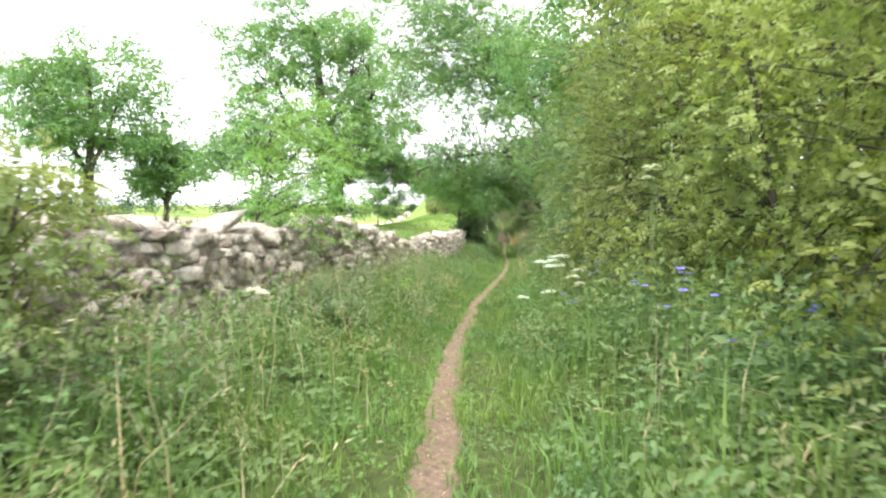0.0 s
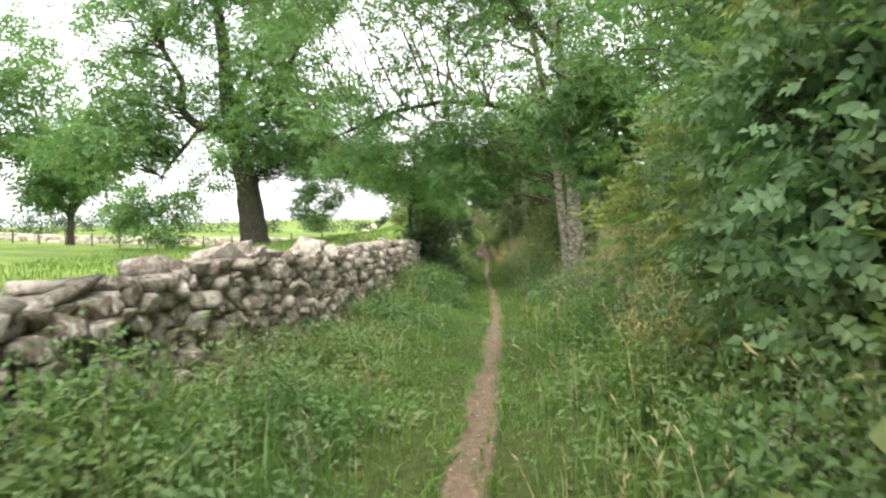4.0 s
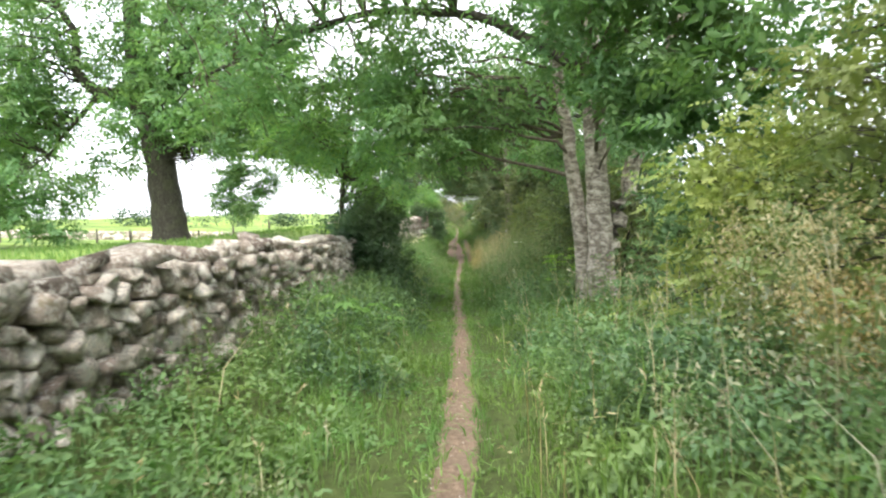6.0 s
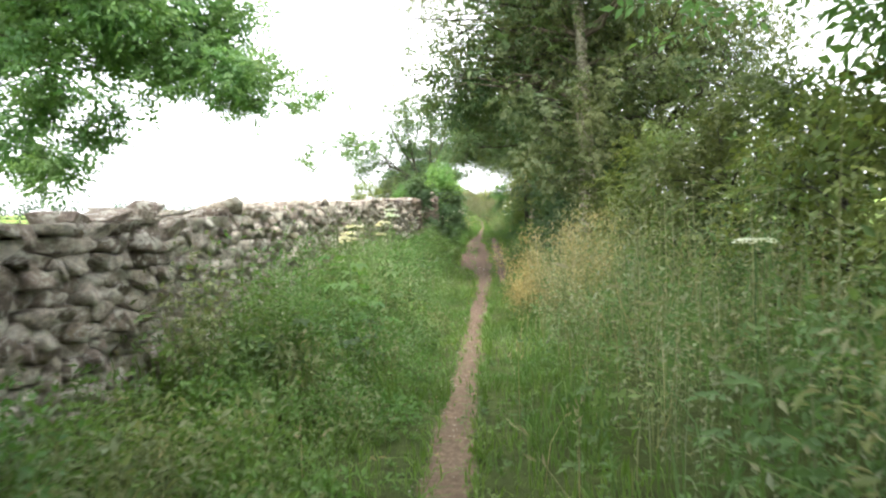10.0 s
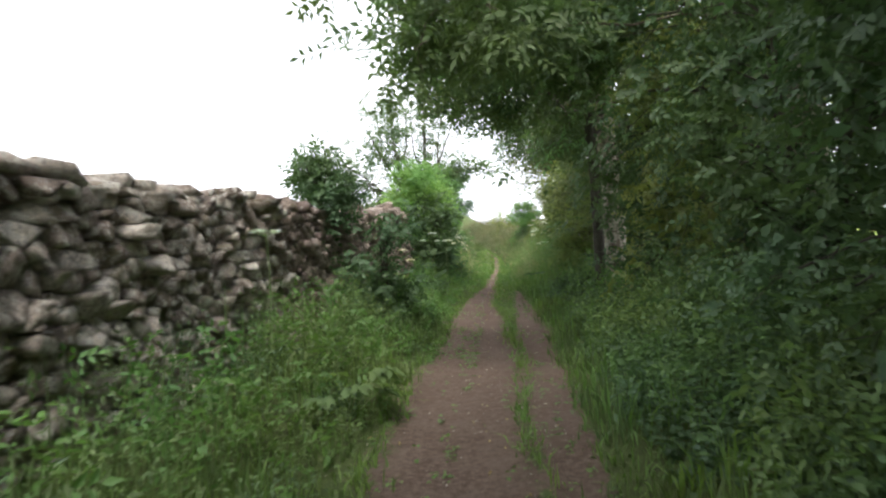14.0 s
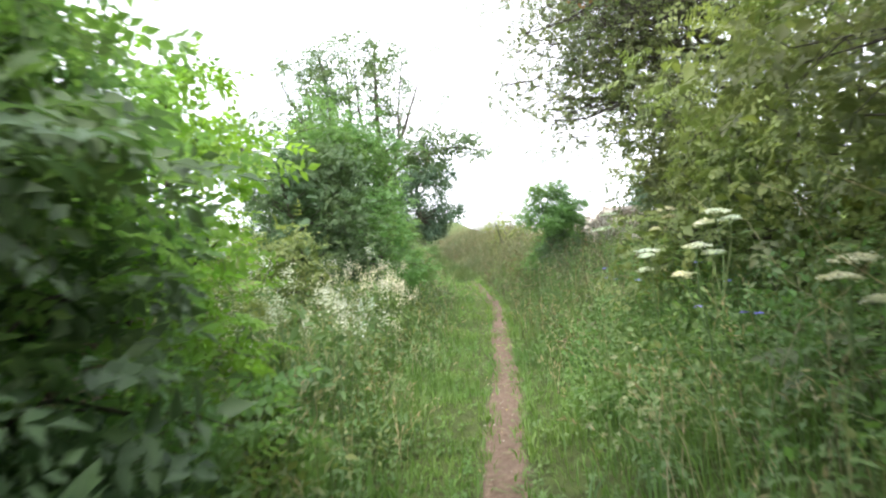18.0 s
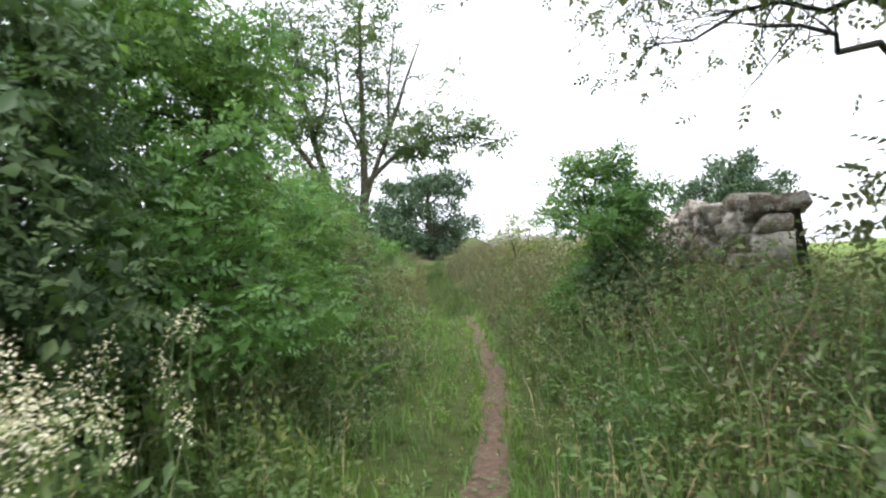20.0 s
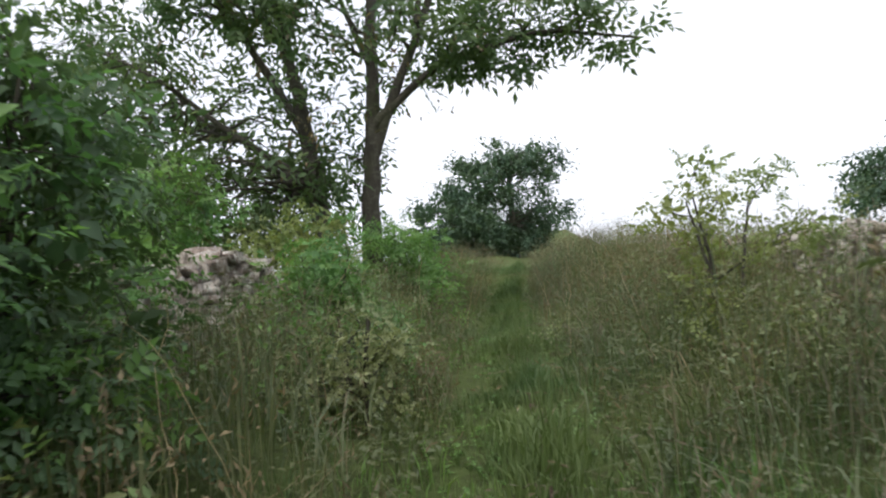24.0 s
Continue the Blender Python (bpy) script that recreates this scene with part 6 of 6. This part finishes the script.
def big_leaf_plant(x, y, h, seed, leaf, mat, label, n=14):
    """Hogweed or butterbur leaves: lobed blades on stalks."""
    rg, z0 = np.random.default_rng(seed), gz(x, y)
    t = thing("broad_leaf_plant", (x, y, z0), label, "plant", "broad-leaved plants")
    for k in range(n):
        a = rg.uniform(0, 6.28)
        top = np.array([x + math.cos(a) * 0.35 * rg.uniform(0.3, 1), y + math.sin(a) * 0.35 * rg.uniform(0.3, 1), z0 + h * rg.uniform(0.35, 1)])
        part("leaf_stalk", tube(bend((x, y, z0 - 0.03), top, rg, 4, 0.05, 0.03), np.linspace(0.006, 0.003, 4), 4), M_STALK, t)
        s = leaf * rg.uniform(0.7, 1.2)
        angs = a + np.array([-1.7, -0.9, 0, 0.9, 1.7])
        d = np.stack([np.cos(angs), np.sin(angs), np.full(5, -0.25)], 1)
        up = np.tile([[0.2 * math.cos(a), 0.2 * math.sin(a), 1.0]], (5, 1))
        part("leaf_blade", leaves(np.repeat(top[None], 5, 0), d, up, s * np.array([0.6, 0.85, 1, 0.85, 0.6]), s * 0.55), mat, t)


for k, (y, off, h, lf, mat) in enumerate([(24.6, 1.75, 1.5, 0.2, M_ELD), (25.3, 1.9, 1.9, 0.2, M_ELD), (26.0, 1.65, 1.2, 0.2, M_ELD), (23.6, 1.95, 1.7, 0.2, M_IVY), (22.6, 2.0, 1.4, 0.2, M_IVY), (33.2, -1.3, 0.7, 0.16, M_ELD), (34.1, -1.0, 0.6, 0.16, M_ELD),
                                          (37.6, 1.9, 0.9, 0.13, M_YEL), (38.3, 2.1, 1.0, 0.13, M_YEL), (48.2, -1.1, 0.85, 0.17, M_ELD), (49.4, -1.35, 0.95, 0.17, M_ELD), (50.6, -1.1, 0.8, 0.16, M_SYC), (46.6, -1.3, 0.6, 0.14, M_IVY), (47.4, -1.0, 0.5, 0.14, M_IVY), (56.4, -1.5, 0.5, 0.15, M_IVY), (57.2, -1.2, 0.45, 0.14, M_IVY), (61.8, -1.0, 0.35, 0.18, M_WEED),
                                          (69.0, -1.7, 0.5, 0.12, M_WEED), (76.6, -1.4, 0.5, 0.16, M_YEL), (86.0, -1.9, 0.9, 0.16, M_YEL), (13.0, -1.4, 0.6, 0.15, M_YEL)]):
    big_leaf_plant(beside(y, off), y, h, 1060 + k, lf, mat, "broad lobed green leaves of hogweed in the verge")

# pebbles and litter on the path
rp = np.random.default_rng(5)
n = 3400
y = np.concatenate([rp.uniform(2, 98, 2400), rp.uniform(54, 76, 1000)])
x = lane_x(y) + rp.normal(size=n) * np.array([foot_w(v) for v in y]) * 0.33
c = np.stack([x, y, ground_z(x, y) + 0.022], 1)
oct_v = np.array([(1, 0, 0), (0, 1, 0), (-1, 0, 0), (0, -1, 0), (0, 0, 0.4), (0, 0, -0.4)], float)
oct_f = np.array([(0, 1, 4), (1, 2, 4), (2, 3, 4), (3, 0, 4), (1, 0, 5), (2, 1, 5), (3, 2, 5), (0, 3, 5)])
sz = (0.003 + 0.012 * rp.uniform(0, 1, (n, 1, 1)) ** 3) * rp.uniform(0.6, 1.3, (n, 6, 1))
pv = (c[:, None, :] + oct_v * sz).reshape(-1, 3)
pf = (np.arange(n)[:, None, None] * 6 + oct_f).reshape(-1, 3)
tagged(mesh_obj("path_pebbles", pv, pf, M_STONE), "small pebbles scattered on the earth path", "pebbles", kind="stuff")
q = c[::5] + [0, 0, 0.008] + rp.normal(size=(680, 3)) * [0.06, 0.1, 0]
tagged(mesh_obj("leaf_litter", *loose_leaves(q, rp, 0.03, 0.5, 0), M_OCHRE), "dry leaf litter on the path", "litter", kind="stuff")

# ---- wall stones ----


def stone_mesh(seed, mat):
    """A rough block: every second is worn round, the others are split and angular."""
    rg = np.random.default_rng(seed)
    bm = bmesh.new()
    if seed % 2:
        for sx in (-0.5, 0.5):
            for sy in (-0.5, 0.5):
                for sz in (-0.5, 0.5):
                    p = np.array([sx, sy, sz]) * rg.uniform(0.55, 1.06, 3)
                    bm.verts.new(p)
                    bm.verts.new(p * rg.uniform(0.6, 1.05, 3) + rg.normal(size=3) * 0.08)
        bmesh.ops.convex_hull(bm, input=bm.verts[:])
        bmesh.ops.delete(bm, geom=[v for v in bm.verts if not v.link_faces], context="VERTS")
        bmesh.ops.triangulate(bm, faces=bm.faces[:])
        me = bpy.data.meshes.new("stone")
        bm.to_mesh(me)
        bm.free()
        me.materials.append(mat)
        return me
    bmesh.ops.create_cube(bm, size=1)
    bmesh.ops.subdivide_edges(bm, edges=bm.edges[:], cuts=1, use_grid_fill=True)
    off = Vector(rg.uniform(-50, 50, 3))
    for v in bm.verts:
        p = v.co.copy()
        k = sum(abs(abs(a) - 0.5) < 1e-4 for a in p)
        p *= {3: 0.9, 2: 0.96, 1: 1.0, 0: 1.0}[k]
        v.co = p + noise.noise_vector(p * 1.7 + off) * 0.19 + Vector(rg.normal(size=3) * 0.045)
    bmesh.ops.triangulate(bm, faces=bm.faces[:])
    me = bpy.data.meshes.new("stone")
    bm.to_mesh(me)
    bm.free()
    me.materials.append(mat)
    return me


STONES = [stone_mesh(3000 + k, M_STONE if k % 2 else M_BROWN) for k in range(28)]
STONE_ARR = []
for me in STONES:
    v = np.empty(len(me.vertices) * 3)
    me.vertices.foreach_get("co", v)
    STONE_ARR.append((v.reshape(-1, 3), np.array([p.vertices[:] for p in me.polygons])))


def clip_cell(poly, px, pz, nx, nz):
    """The part of a polygon that lies on the side of (px, pz) away from the point (px + 2 nx, pz + 2 nz)."""
    got, n = [], len(poly)
    side = [(a - px - nx) * nx + (b - pz - nz) * nz for a, b in poly]
    for k in range(n):
        (a, b), (c, d), s, t = poly[k], poly[(k + 1) % n], side[k], side[(k + 1) % n]
        if s <= 0:
            got.append((a, b))
        if s * t < 0:
            f = s / (s - t)
            got.append((a + (c - a) * f, b + (d - b) * f))
    return got


def face_stone(poly, rg, worn, rough):
    """A stone fitted to its gap in the face: along, up and depth behind the face, as triangles."""
    p = np.array(poly)
    keep = np.linalg.norm(p - np.roll(p, 1, 0), axis=1) > 0.014
    p = p[keep]
    if len(p) < 3:
        return None
    if worn or rg.random() < 0.12:
        q = np.roll(p, -1, 0)
        p = np.stack([p * 0.74 + q * 0.26, p * 0.26 + q * 0.74], 1).reshape(-1, 2)
    c = p.mean(0)
    e = p - c
    e = e * (1 + rg.normal(size=(len(e), 1)) * 0.035)
    n, size = len(e), np.abs(e).max(0).mean()
    proud = rg.normal() * 0.03 * rough + (0.03 if rg.random() < 0.12 else 0)
    tilt = rg.normal(size=2) * (0.16 if worn else 0.38)
    swell = size * (0.45 if worn else 0.2) * rg.uniform(0.6, 1.4)
    rings = []
    for scale, depth, lean in ((0.9, 0.24, 0), (0.95, 0.05 + swell * 0.9, 0.4), (0.82 if worn else 0.88, swell * 0.25, 1), (0.5, 0.0, 1)):
        r = e * scale + rg.normal(size=e.shape) * 0.004
        z = depth - proud + lean * (e * scale) @ tilt + rg.normal(size=n) * 0.006 * lean
        rings.append(np.column_stack([c + r, z]))
    v = np.concatenate(rings + [np.array([[*c, -proud - swell * 0.08]])])
    i = np.arange(n)
    j = (i + 1) % n
    f = [np.stack([k * n + i, k * n + j, k * n + n + j], 1) for k in range(3)] + [np.stack([k * n + i, k * n + n + j, k * n + n + i], 1) for k in range(3)]
    f.append(np.stack([3 * n + i, 3 * n + j, np.full(n, 4 * n)], 1))
    return v, np.concatenate(f), np.array([*c, 0.0])


def lay_wall(wall, y0, y1, face, top, side, seed, pieces, big=1.0, rough=1.0, worn=False, caps=(0.24, 0.62, 0.07, 0.16)):
    """Fit irregular stones to each other over the wall's face and lay capstones on it. pieces: the stretch in which each stone is a part."""
    rg = np.random.default_rng(seed)
    loose, count, long = [], 0, 1.45
    mat = M_BROWN if worn else M_STONE
    seeds = []
    for zc in np.arange(0, 2.7, 0.105 * big):
        y = y0 + rg.uniform(0, 0.15)
        while y < y1:
            ln = 0.105 * big * rg.uniform(0.8, 2.3)
            ym = y + ln / 2
            z = gz(face(ym), ym) - 0.1 + zc + rg.normal() * 0.028 * big + 0.05 * math.sin(ym * 1.1 + seed)
            if z < top(ym) - 0.13 and rg.random() > 0.13:
                seeds.append((ym / long, z))
            y += ln
    pts = np.array(seeds)
    pts = pts[np.argsort(pts[:, 0])]
    reach = 0.4 * big
    lo, hi = np.searchsorted(pts[:, 0], pts[:, 0] - reach), np.searchsorted(pts[:, 0], pts[:, 0] + reach)
    box = 0.17 * big
    for k, (px, pz) in enumerate(pts):
        poly = [(px - box, pz - box), (px + box, pz - box), (px + box, pz + box), (px - box, pz + box)]
        near = pts[lo[k]:hi[k]] - (px, pz)
        far = np.hypot(near[:, 0], near[:, 1])
        for i in np.argsort(far)[1:15]:
            if 1e-4 < far[i] < reach and poly:
                poly = clip_cell(poly, px, pz, near[i, 0] / 2, near[i, 1] / 2)
        poly = clip_cell(poly, px, pz, 0.0, max(0.02, top(px * long) - 0.13 - pz)) if poly else poly
        made = face_stone([(a * long, b) for a, b in poly], rg, worn, rough) if len(poly) > 2 else None
        if made is None:
            continue
        v, f, c = made
        yc = float(c[0])
        f0, slope, foot = face(yc), face(yc + 0.5) - face(yc - 0.5), gz(face(yc), yc)
        out = f0 + slope * (v[:, 0] - yc) + side * (v[:, 2] + 0.05 * (v[:, 1] - foot))
        w = np.column_stack([out, v[:, 0], v[:, 1]])
        if side < 0:
            f = f[:, ::-1]
        if pieces[0] < yc < pieces[1] and count < 300:
            o = np.array([f0, yc, c[1]])
            ob = mesh_obj("stone", w - o, f, mat)
            ob.location, ob.parent = o, wall
            count += 1
        else:
            loose.append((w, f))
    spots = []
    y = y0
    while y < y1:
        ln, hh = rg.uniform(caps[0], caps[1]), rg.uniform(caps[2], caps[3])
        f = face(y + ln / 2)
        spots.append((f + side * rg.uniform(0.27, 0.36), y + ln / 2, top(y + ln / 2) - 0.17 + hh * 0.4 + rg.normal() * 0.03, rg.uniform(0.36, 0.54), ln * 1.03, hh, 0.22))
        if rg.random() < 0.11 * rough:
            spots.append((f + side * rg.uniform(0.22, 0.4), y + ln / 2, top(y + ln / 2) - 0.15 + hh * 0.95, rg.uniform(0.2, 0.36), rg.uniform(0.16, 0.36), hh * rg.uniform(0.7, 1.1), 0.25))
        y += ln * 0.96
    for x, y, z, dx, dy, dz, lean in spots:
        k = int(rg.integers(0, len(STONES)))
        if worn:
            k -= k % 2
        elif rg.random() < 0.85:
            k |= 1
        turn = math.atan2(face(y + 0.5) - face(y - 0.5), 1.0)
        m = Matrix.LocRotScale((x, y, z), Euler((rg.normal() * lean, rg.normal() * lean * 0.6, -turn + rg.normal() * lean)), (dx * 1.05, dy, dz))
        if pieces[0] < y < pieces[1]:
            ob = new("capstone", STONES[k])
            ob.matrix_world, ob.parent = m, wall
        else:
            v, f4 = STONE_ARR[k]
            mm = np.array(m)
            loose.append((v @ mm[:3, :3].T + mm[:3, 3], f4))
    if loose:
        part("face_stones", join(loose), mat, wall)["kind"] = "stuff"


lay_wall(wall_1, 3, 40.6, left_face, left_top, -1, 11, (23.5, 28), 1.22, 1.4, caps=(0.28, 0.85, 0.1, 0.2))
lay_wall(wall_2, 40.6, 64, left_face, left_top, -1, 12, (45, 48), 1.0, 1.1, caps=(0.16, 0.42, 0.06, 0.13))
lay_wall(wall_3, 64, 77, left_face, left_top, -1, 13, (69, 72.5), 1.0, 0.8, True, caps=(0.18, 0.38, 0.1, 0.17))
lay_wall(wall_4, 77, 106, left_face, tumbled_top, -1, 14, (94, 98), 1.0, 1.5)
lay_wall(wall_5, 70.6, 73.6, right_face, right_top, 1, 15, (70, 74), 1.1, 1.4, caps=(0.16, 0.36, 0.09, 0.17))
lay_wall(wall_6, 85.6, 107, right_face, right_top, 1, 16, (86.5, 89.5), 1.05, 1.3, caps=(0.16, 0.36, 0.09, 0.17))


# the low wall across the far field
rf = np.random.default_rng(1300)
far_stones = []
for course in range(3):
    x = -62.0
    while x < -6:
        ln = rf.uniform(0.5, 1.2)
        y = 122 + (x + 62) * 0.1 + rf.normal() * 0.06
        m = Matrix.LocRotScale((x, y, gz(x, y) + 0.12 + course * 0.4), Euler(rf.normal(size=3) * 0.08), (ln * 1.08, 0.6 - course * 0.08, 0.52))
        v, f4 = STONE_ARR[int(rf.integers(0, len(STONES)))]
        mm = np.array(m)
        far_stones.append((v @ mm[:3, :3].T + mm[:3, 3], f4))
        x += ln
tagged(mesh_obj("field_wall", *join(far_stones), M_STONE), "low pale dry stone wall crossing the far field", "wall", kind="structure")
